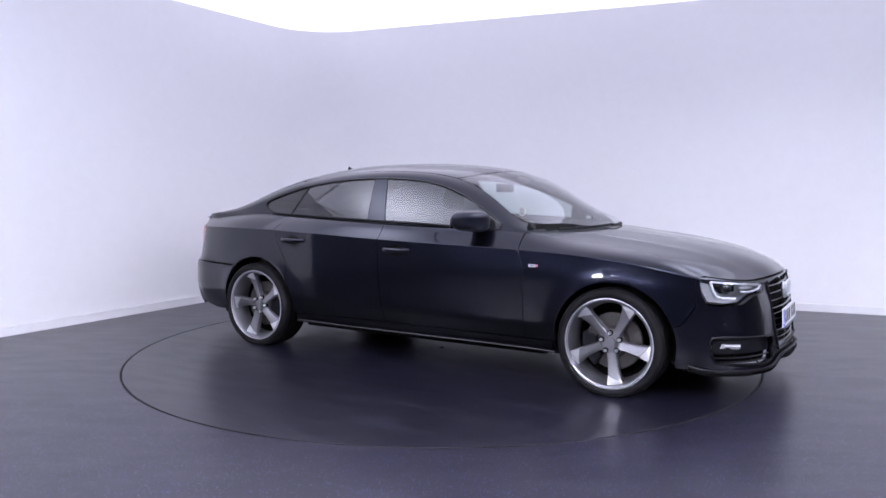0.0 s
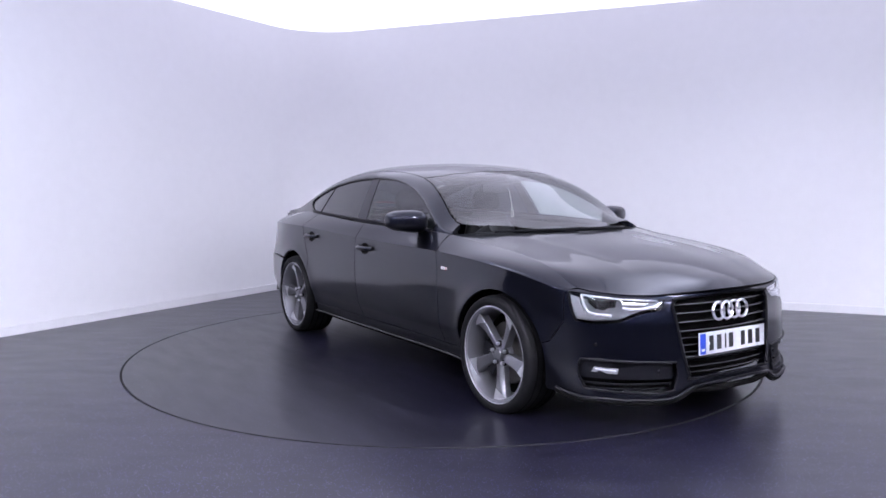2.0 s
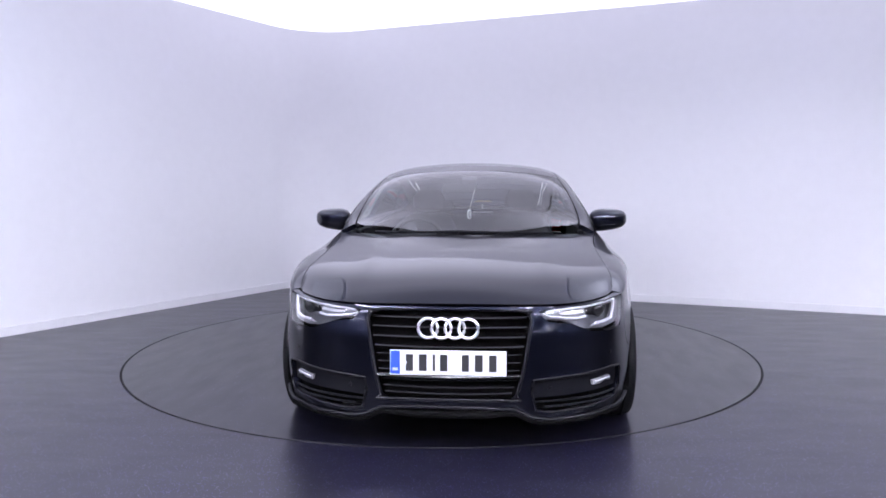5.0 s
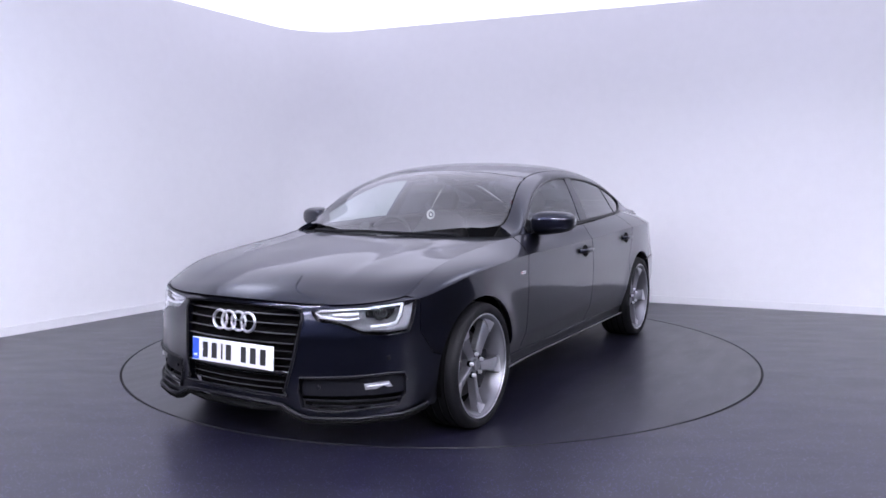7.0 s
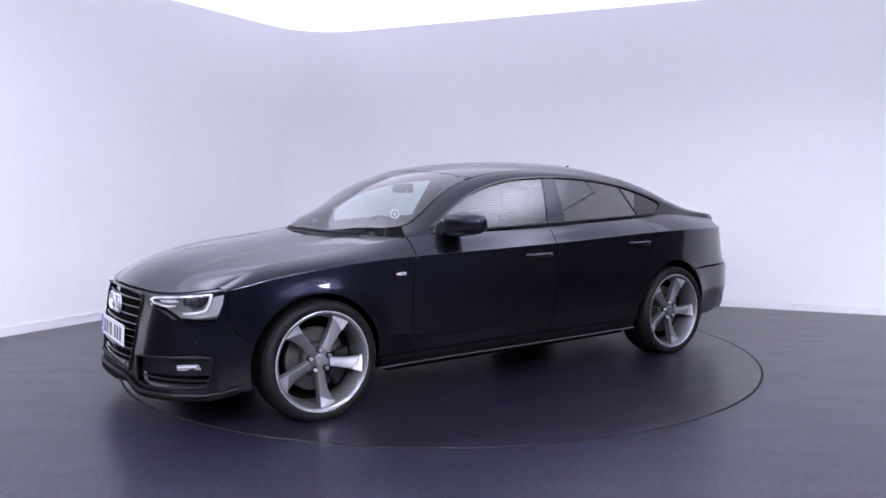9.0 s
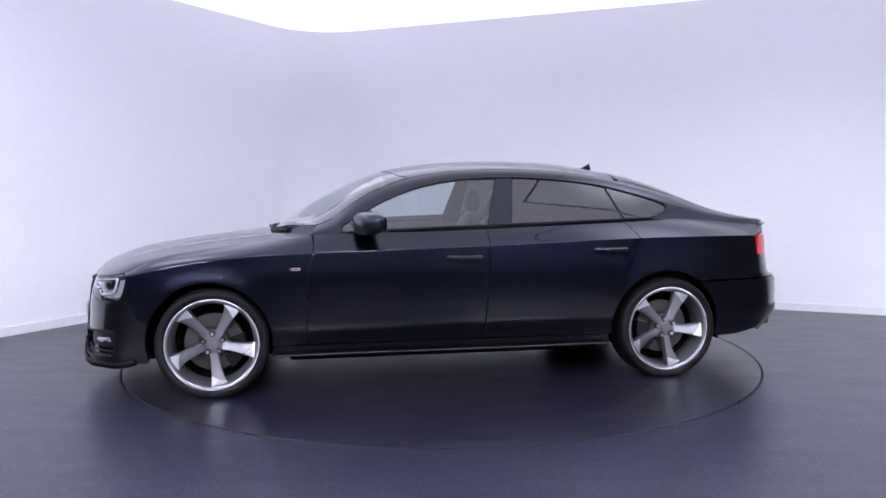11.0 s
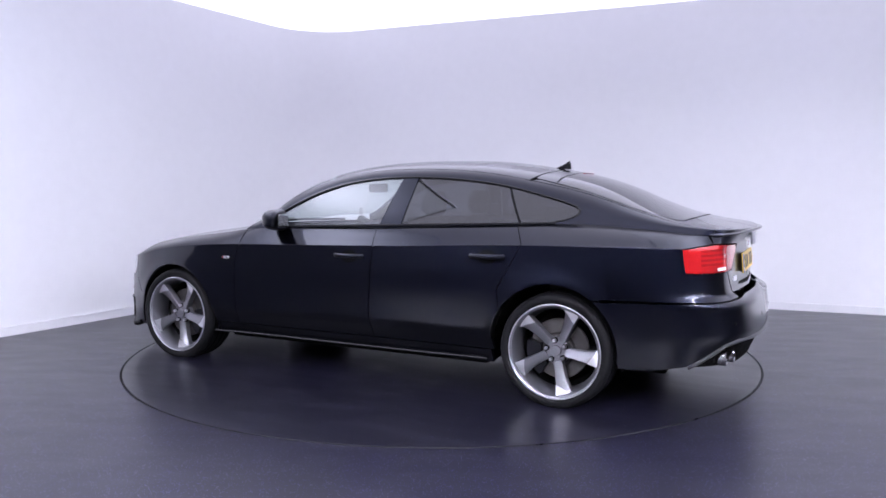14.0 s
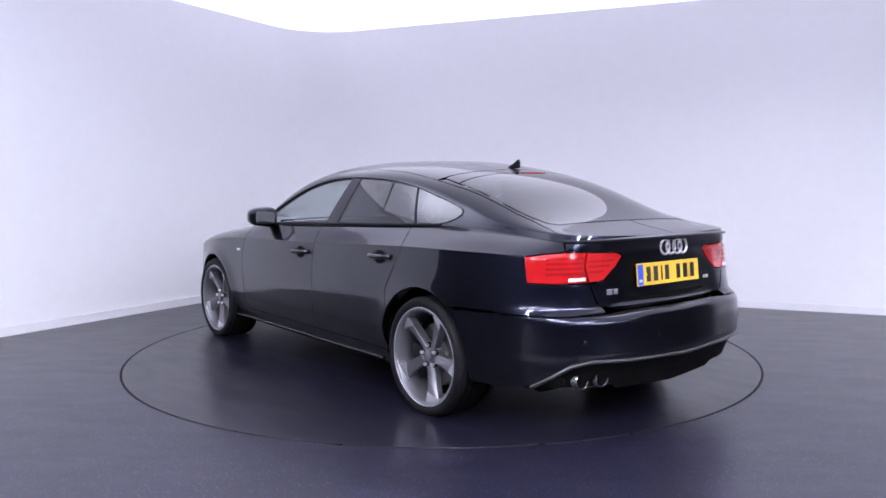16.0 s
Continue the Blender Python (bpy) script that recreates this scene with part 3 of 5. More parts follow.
def panel(name, parent, mat, outline, surf, step=0.035, gap=0.0022, flange=0.022, holes=(), mirror=True, label="", aspect=1.0, lift=0.0, fine=1.0, lines=()):
    """A sheet cut to an outline on a surface of the body, with folded edges; mirrored to the other side."""
    from mathutils.geometry import delaunay_2d_cdt
    poly = shrink(resample(outline, step * 0.5, aspect), gap, aspect)
    cuts = [shrink(resample(h, step * 0.5, aspect), -gap, aspect) for h in holes]
    xs = [p[0] for p in poly]
    ys = [p[1] for p in poly]
    gx, gy = np.meshgrid(np.arange(min(xs), max(xs), step * fine), np.arange(min(ys), max(ys), step / aspect))
    gx, gy = gx.ravel(), gy.ravel()
    keep = inside(gx, gy, poly)
    for c in cuts:
        keep &= ~inside(gx, gy, c)
    rim = np.array(poly + [q for c in cuts for q in c])
    gx, gy = gx[keep], gy[keep]
    if lines:
        lx, ly = np.array([q for ln in lines for q in ln]).T
        ok = inside(lx, ly, poly)
        for c in cuts:
            ok &= ~inside(lx, ly, c)
        lx, ly = lx[ok], ly[ok]
        away = np.array([np.min((lx - x) ** 2 + ((ly - y) * aspect) ** 2, initial=1.0) > (step * 0.3) ** 2 for x, y in zip(gx, gy)], bool)
        gx, gy = np.concatenate([gx[away], lx]), np.concatenate([gy[away], ly])
    if len(gx):
        far = np.min((gx[:, None] - rim[None, :, 0]) ** 2 + ((gy[:, None] - rim[None, :, 1]) * aspect) ** 2, 1) > (step * 0.22) ** 2
        gx, gy = gx[far], gy[far]
    pts = [Vector((x, y * aspect)) for x, y in rim] + [Vector((x, y * aspect)) for x, y in zip(gx, gy)]
    edges, loops, k = [], [], 0
    for c in [poly] + cuts:
        edges += [(k + i, k + (i + 1) % len(c)) for i in range(len(c))]
        loops.append((k, len(c)))
        k += len(c)
    vs, es, fs, ov, oe, of = delaunay_2d_cdt(pts, edges, [], 0, 1e-6)
    dom = np.array([(v.x, v.y / aspect) for v in vs])
    tri = np.array([f for f in fs if len(f) == 3])
    mid = dom[tri].mean(1)
    ok = inside(mid[:, 0], mid[:, 1], poly)
    for c in cuts:
        ok &= ~inside(mid[:, 0], mid[:, 1], c)
    tri = tri[ok]
    P = surf(dom[:, 0], dom[:, 1])
    e = 1e-3
    du = surf(dom[:, 0] + e, dom[:, 1]) - surf(dom[:, 0] - e, dom[:, 1])
    dv = surf(dom[:, 0], dom[:, 1] + e / aspect) - surf(dom[:, 0], dom[:, 1] - e / aspect)
    N = np.cross(du, dv)
    N /= np.maximum(np.linalg.norm(N, axis=1), 1e-12)[:, None]
    out = P - np.array([0.0, 0.0, 0.55])
    sgn = np.sign((N * out * (0.15, 1, 1)).sum(1).mean())
    N *= sgn
    P = P + N * lift
    # border edges get a folded flange
    count = {}
    for a, b, c in tri:
        for i, j in ((a, b), (b, c), (c, a)):
            count[(min(i, j), max(i, j))] = count.get((min(i, j), max(i, j)), 0) + 1
    border = [(i, j) for a, b, c in tri for i, j in ((a, b), (b, c), (c, a)) if count[(min(i, j), max(i, j))] == 1]
    verts, norms, faces = [*P], [*N], []
    face_n = np.cross(P[tri[:, 1]] - P[tri[:, 0]], P[tri[:, 2]] - P[tri[:, 0]])
    fl = (face_n * N[tri[:, 0]]).sum(1) < 0
    for t, f in zip(tri, fl):
        faces.append((t[0], t[2], t[1]) if f else tuple(t))
    flipped = fl.mean() > 0.5
    if flange > 0:
        for i, j in border:
            a, b = (j, i) if flipped else (i, j)
            t = P[b] - P[a]
            m = np.cross(t, N[a])
            m /= max(np.linalg.norm(m), 1e-9)
            k = len(verts)
            verts += [P[a], P[b], P[b] - N[b] * flange, P[a] - N[a] * flange]
            norms += [m] * 4
            faces.append((k, k + 3, k + 2, k + 1))
    obs = [put(name, mesh_of(name, verts, faces, mat, True, norms), parent, label)]
    if mirror:
        mv = [(v[0], -v[1], v[2]) for v in verts]
        mn = [(v[0], -v[1], v[2]) for v in norms]
        obs.append(put(name, mesh_of(name, mv, [f[::-1] for f in faces], mat, True, mn), parent, label))
    return obs


def arch(cx, cz, r, a0, a1, n=18):
    return [(cx + r * math.cos(radians(a0 + (a1 - a0) * k / n)), cz + r * math.sin(radians(a0 + (a1 - a0) * k / n))) for k in range(n + 1)]




def dlo_points(v_low=0.06, v_top=0.97):
    """The side windows' outline as (x, w)."""
    top = [(0.66, 0.90)] + [(x, v_top) for x in np.arange(0.60, -1.42, -0.06)]
    tip = [(-1.46, 0.93), (-1.485, 0.80), (-1.485, 0.62), (-1.455, 0.38), (-1.40, 0.18), (-1.33, 0.08)]
    low = [(x, v_low) for x in np.arange(-1.26, 0.66, 0.06)] + [(0.66, 0.2)]
    return [(x, 2 - v) for x, v in top + tip + low]


def roof_edge(x):
    """Where the side frame meets roof and windscreen."""
    t = min(max((x + 0.15) / 0.45, 0), 1)
    return 0.779 - 0.04 * t * t * (3 - 2 * t)


def car_body(car):
    zt = Z_LOW["t"]
    ss = np.arange(-2.4, 2.1, 0.0125)
    CREASES = [[(s, float(zt(s)) + o) for s in ss] for o in (-0.020, -0.0025, 0.0025, 0.020)] + [[(s, z) for s in ss] for z in (0.42, 0.43, 0.44, 0.625, 0.64, 0.655, 0.67, 0.685, 0.70)]
    # bonnet
    panel("bonnet", car, PAINT, [(0.004, -1), (0.004, 1), (1, 1), (1, -1)], hood_surface, step=0.03, mirror=False, label="dark blue bonnet with two soft creases", gap=0.003)
    # front wings
    wing = [(s, kq(s)) for s in np.linspace(1.93, 0.81, 24)]
    wing += [(0.807, 0.836), (0.839, 0.729), (0.846, 0.406), (0.85, 0.286)]
    wing += [(1.036, 0.286)] + arch(AXLE_F, HUB, ARCH_F, 183, 20)
    wing += [(1.80, 0.452), (1.872, 0.56), (1.868, 0.70)]
    panel("front_wing", car, PAINT, wing, side, step=0.025, lines=CREASES)
    # doors below the waist
    fd = [(0.805, kq(0.8))] + [(s, kq(s)) for s in np.linspace(0.7, -0.2, 12)] + [(-0.25, kq(-0.25)), (-0.259, 0.847), (-0.23, 0.397), (-0.237, 0.285),
          (0.85, 0.285), (0.846, 0.406), (0.839, 0.729), (0.807, 0.836)]
    doors = {"front": panel("front_door", car, PAINT, fd, side, lines=CREASES)}
    rd = [(s, kq(s)) for s in np.linspace(-0.25, -1.16, 12)] + [(-1.205, 0.955), (-1.228, 0.907), (-1.215, 0.87), (-1.174, 0.79), (-1.09, 0.64)]
    rd += arch(AXLE_R, HUB + 0.01, ARCH_R, 34, 12, 6) + [(-1.049, 0.36), (-1.062, 0.285), (-0.237, 0.285), (-0.23, 0.397), (-0.259, 0.847)]
    doors["rear"] = panel("rear_door", car, PAINT, rd, side, lines=CREASES)
    # rear quarters
    qu = [(s, kq(s)) for s in np.linspace(-1.16, -2.31, 26)] + [(-2.318, 0.922), (-2.2, 0.915), (-2.10, 0.895), (-2.12, 0.765), (S_REAR + 0.605, 0.764), (S_REAR + 0.552, 0.66), (S_REAR + 0.52, 0.648), (S_REAR + 0.52, 0.624), (-2.3, 0.617), (-1.70, 0.617)]
    qu += arch(AXLE_R, HUB + 0.01, ARCH_R, 128, 34) + [(-1.09, 0.64), (-1.174, 0.79), (-1.215, 0.87), (-1.228, 0.907), (-1.205, 0.955)]
    panel("rear_quarter", car, PAINT, qu, side, step=0.025, lines=CREASES)
    # sills with their lower blade
    sill = [(1.04, 0.283), (-1.04, 0.283), (-1.05, 0.205), (1.06, 0.205)]
    panel("sill", car, PAINT, sill, side, flange=0.05)
    for sg in (1, -1):
        pts = [Vector(skin(s, 0.222 + 0.02 * max(0, -s - 0.6), sg, 0.024)) for s in np.linspace(1.05, -1.02, 22)]
        part("sill_blade", tube(pts, 0.011, 8, flat=0.7), GLOSS, car, "gloss black sill blade", smooth=True)
    # cabin frame round the side windows
    fr = [(0.80, 1.999)] + [(x, 1.999) for x in np.arange(0.7, -2.15, -0.1)] + [(-2.2, 1.999), (-2.2, 1.5), (-2.2, 1.0), (-2.05, 0.80), (-1.9, 0.72), (-1.7, 0.70), (-1.5, 0.72), (-1.3, 0.75), (-1.15, 0.77)]
    fr += [(x, roof_edge(x) + 0.001) for x in np.arange(-1.0, 0.75, 0.08)] + [(0.80, 0.745), (0.83, 0.90), (0.845, 1.2), (0.85, 1.6), (0.83, 1.9)]
    panel("side_frame", car, PAINT, fr, upper, step=0.03, aspect=0.3, holes=[dlo_points()], flange=0.03)
    # roof
    rf = [(0.345, 0), (0.33, 0.3), (0.275, 0.6), (0.212, roof_edge(0.212))] + [(x, roof_edge(x)) for x in np.arange(0.12, -1.1, -0.08)] + [(-1.15, 0.77), (-1.17, 0.6), (-1.20, 0.3), (-1.205, 0)]
    rf = rf + [(x, -w) for x, w in rf[-2:0:-1]]
    panel("roof", car, PAINT, rf, upper, step=0.035, aspect=0.5, mirror=False, label="dark blue roof panel")
    # windscreen: its foot follows the bonnet's rear edge
    foot = []
    for t in np.linspace(0, 0.97, 12):
        q = hood_surface(np.array([1.0]), np.array([t]))[0]
        x = q[0] - 0.022
        ws_ = np.linspace(0, 2, 400)
        y = upper(np.full(400, x), ws_)[:, 1]
        foot.append((x, float(np.interp(q[1], y, ws_))))
    edge_w = 0.737
    ws = [f for f in foot if f[1] < edge_w - 0.02]
    last = ws[-1]
    ws += [(min(last[0] - 0.02, 0.80), edge_w)] + [(x, edge_w) for x in np.arange(0.72, 0.22, -0.08)] + [(0.217, roof_edge(0.217)), (0.28, 0.6), (0.335, 0.3), (0.35, 0)]
    ws = ws + [(x, -w) for x, w in ws[-2:0:-1]]
    g = panel("windscreen", car, CLEAR, ws, upper, step=0.035, aspect=0.5, mirror=False, label="clear windscreen glass", flange=0.004)[0]
    g.visible_shadow = False
    # tailgate: rear screen, lid, upright face
    rs = [(-1.318, 0), (-1.315, 0.3), (-1.305, 0.55), (-1.31, 0.684)] + [(-1.4, 0.684), (-1.5, 0.675), (-1.7, 0.66), (-1.85, 0.662), (-1.97, 0.655), (-2.025, 0.60), (-2.045, 0.3), (-2.05, 0)]
    rs = rs + [(x, -w) for x, w in rs[-2:0:-1]]
    g = panel("rear_screen", car, PRIVACY, rs, upper, step=0.035, aspect=0.5, mirror=False, label="dark tinted rear screen", flange=0.004)[0]
    g.visible_shadow = False
    bd = [(-1.211, 0), (-1.206, 0.3), (-1.176, 0.6), (-1.175, 0.684), (-1.304, 0.684), (-1.30, 0.55), (-1.311, 0.3), (-1.314, 0)]
    bd = bd + [(x, -w) for x, w in bd[-2:0:-1]]
    panel("tailgate_band", car, PAINT, bd, upper, step=0.03, aspect=0.5, mirror=False, label="dark blue band above the rear screen")
    hb = [(-1.324, -0.10), (-1.324, 0.10), (-1.338, 0.10), (-1.338, -0.10)]
    panel("high_brake_light", car, RED, hb, upper, step=0.02, aspect=0.5, mirror=False, label="narrow red high brake light", flange=0.004, lift=0.004)
    tail = float(KX.min()) + 0.003
    tg = [(-1.16, 0.768), (-1.3, 0.748), (-1.5, 0.718), (-1.7, 0.698), (-1.9, 0.716), (-2.05, 0.795), (-2.2, 0.995), (-2.2, 1.985), (-2.25, 1.985), (-2.29, 1.985), (-2.32, 1.98), (tail, 1.9), (tail, 0)]
    tg += [(-2.056, 0), (-2.051, 0.3), (-2.031, 0.607), (-1.975, 0.663), (-1.85, 0.669), (-1.7, 0.667), (-1.5, 0.681), (-1.3, 0.70), (-1.2, 0.69)]
    panel("tailgate_lid", car, PAINT, tg, upper, step=0.03, aspect=0.5)
    return doors


# ---------------- wheels ----------------
def wheel(car, x, sign, phase):
    """An alloy wheel with five blade spokes, tyre, brake and bolts; its face looks along +y."""
    w = 0.118
    rim = lathe([(0.232, -w), (0.262, -w), (0.266, -w + 0.010), (0.256, -w + 0.022), (0.238, -0.06), (0.236, 0.02), (0.240, 0.07), (0.247, 0.096), (0.262, 0.104), (0.2675, 0.110), (0.2665, 0.116), (0.260, 0.118),
                 (0.250, 0.112), (0.238, 0.085), (0.228, 0.02), (0.228, -0.06)], 72, True)
    turn = 0 if sign > 0 else 180
    hub = part("wheel", rim, ALLOY, car, "five-spoke titanium-grey alloy wheel", pose(x, sign * 0.788, HUB, 0, 0, turn), smooth=True, angle=35)
    part("rim_lip", lathe([(0.2595, 0.1165), (0.2620, 0.1195), (0.2665, 0.1185), (0.2690, 0.1130), (0.2678, 0.1085), (0.2620, 0.1130)], 72, True), ALLOY_CUT, hub, "bright machined rim lip", smooth=True)
    prof = [(0.250, -0.108), (0.272, -0.122), (0.300, -0.126), (0.312, -0.120), (0.321, -0.100), (0.3245, -0.05), (0.3255, 0.0), (0.3245, 0.05), (0.321, 0.100), (0.312, 0.120), (0.300, 0.127), (0.285, 0.127), (0.270, 0.122), (0.264, 0.112), (0.252, 0.104)]
    part("tyre", lathe(prof, 96, True), RUBBER, hub, "black low-profile tyre", smooth=True, angle=60)
    for yy in (-0.07, -0.025, 0.025, 0.07):
        part("tread_groove", lathe([(0.3262, yy - 0.004), (0.3262, yy + 0.004), (0.318, yy + 0.004), (0.318, yy - 0.004)], 64, True), DARK, hub)
    for k in range(5):
        base = radians(72 * k + phase)
        # blade spoke: straight leading edge, trailing edge that flares towards the rim
        left = [(0.058, 0.024), (0.10, 0.020), (0.16, 0.020), (0.21, 0.021), (0.249, 0.024)]
        bm = bmesh.new()
        depth = lambda r: 0.080 + 0.022 * ((r - 0.05) / 0.2) ** 2
        rows = []
        for (r0, o0), (r1, o1) in zip(left, [(0.058, -0.024), (0.10, -0.027), (0.16, -0.036), (0.21, -0.052), (0.249, -0.070)]):
            ring = []
            for o, dy in ((o0 + 0.004, -0.045), (o0, -0.004), (o0 - 0.004, 0.0), ((o0 * 0.55 + o1 * 0.45), -0.003), (o1 + 0.006, -0.012), (o1, -0.018), (o1 - 0.003, -0.05)):
                c, s = math.cos(base), math.sin(base)
                ring.append(bm.verts.new((r0 * c - o * s, depth(r0) + dy, r0 * s + o * c)))
            rows.append(ring)
        for a, b in zip(rows, rows[1:]):
            for i in range(len(a) - 1):
                bm.faces.new((a[i], a[i + 1], b[i + 1], b[i]))
            bm.faces.new((a[-1], a[0], b[0], b[-1]))
        bm.faces.new(rows[0])
        bm.faces.new(rows[-1])
        part("spoke", bm, ALLOY, hub, "blade-shaped grey spoke", smooth=True, angle=28)
        # bright machined tip
        bm = bmesh.new()
        tip = []
        for r, o, dy in ((0.190, 0.0200, 0.0026), (0.2515, 0.024, 0.0034), (0.2515, -0.071, -0.0086), (0.228, -0.067, -0.0096), (0.216, -0.03, -0.0012)):
            c, s = math.cos(base), math.sin(base)
            tip.append((r * c - o * s, depth(r) + dy, r * s + o * c))
        top = [bm.verts.new(p) for p in tip]
        low = [bm.verts.new((p[0], p[1] - 0.012, p[2])) for p in tip]
        bm.faces.new(top)
        bm.faces.new(low)
        for i in range(5):
            bm.faces.new((top[i], top[(i + 1) % 5], low[(i + 1) % 5], low[i]))
        part("spoke_tip", bm, ALLOY_CUT, hub, "bright machined spoke tip")
        ang = base + radians(36)
        part("wheel_bolt", lathe([(0.0100, 0.060), (0.0100, 0.086), (0.007, 0.090)], 12), EMBLEM, hub, "steel wheel bolt", pose(0.057 * math.cos(ang), 0, 0.057 * math.sin(ang)), smooth=True)
    # raised dark discs round the bolts stand in for the shade of their recesses
    for k in range(5):
        ang = radians(72 * k + phase + 36)
        part("bolt_shade", lathe([(0.0165, 0.060), (0.0165, 0.0715), (0.0150, 0.0725)], 16), DARK, hub, "", pose(0.057 * math.cos(ang), 0, 0.057 * math.sin(ang)), smooth=True)
    part("hub_disc", lathe([(0.074, 0.03), (0.072, 0.058), (0.064, 0.066), (0.040, 0.068)], 40), ALLOY, hub, smooth=True, angle=30)
    part("centre_cap", lathe([(0.031, 0.07), (0.031, 0.084), (0.028, 0.087), (0.006, 0.089)], 32), ALLOY, hub, "grey centre cap", smooth=True, angle=30)
    part("brake_disc", lathe([(0.168, -0.010), (0.170, -0.006), (0.170, 0.006), (0.168, 0.010), (0.095, 0.012), (0.085, 0.030)], 56), STEEL, hub, "worn steel brake disc", smooth=True, angle=30)
    cal = [(0.10 * math.cos(radians(a)), 0.10 * math.sin(radians(a))) for a in range(-35, 36, 10)] + [(0.185 * math.cos(radians(a)), 0.185 * math.sin(radians(a))) for a in range(35, -36, -10)]
    part("brake_caliper", prism(cal, -0.03, 0.045, 0.006), TRIM, hub, "", pose(0, 0, 0, 0, 160 if (x > 0) == (sign > 0) else 20, 0))
    part("wheel_barrel", lathe([(0.226, -0.112), (0.226, -0.02), (0.20, -0.09)], 40), DARK, hub, "dark inner barrel")
    return hub


# ---------------- front of the car ----------------
def on_front(a, z, lift=0.0):
    p = front(np.array([a]), np.array([z]))[0]
    q = front(np.array([a + 0.004]), np.array([z]))[0] - front(np.array([a - 0.004]), np.array([z]))[0]
    n = np.array([q[1], -q[0], 0.0])
    n /= np.linalg.norm(n)
    return Vector(p + n * lift)


def on_rear(a, z, lift=0.0):
    p = rear(np.array([a]), np.array([z]))[0]
    q = rear(np.array([a + 0.004]), np.array([z]))[0] - rear(np.array([a - 0.004]), np.array([z]))[0]
    n = np.array([-q[1], q[0], 0.0])
    n /= np.linalg.norm(n)
    if n[0] > 0:
        n = -n
    return Vector(p + n * lift)


HEADLAMP = [(0.425, 0.662), (0.50, 0.668), (0.70, 0.684), (0.85, 0.700), (0.945, 0.708), (0.94, 0.66), (0.925, 0.605), (0.90, 0.566), (0.80, 0.558), (0.68, 0.566), (0.62, 0.590), (0.56, 0.606), (0.465, 0.617), (0.44, 0.638)]
INTAKE = [(0.385, 0.362), (0.60, 0.376), (0.80, 0.390), (0.872, 0.386), (0.884, 0.36), (0.878, 0.285), (0.85, 0.238), (0.60, 0.217), (0.47, 0.209), (0.395, 0.222), (0.375, 0.30)]
GRILLE = [(-0.33, 0.672), (0.33, 0.672), (0.372, 0.655), (0.388, 0.632), (0.385, 0.60), (0.345, 0.40), (0.31, 0.29), (0.28, 0.268), (-0.28, 0.268), (-0.31, 0.29), (-0.345, 0.40), (-0.385, 0.60), (-0.388, 0.632), (-0.372, 0.655)]


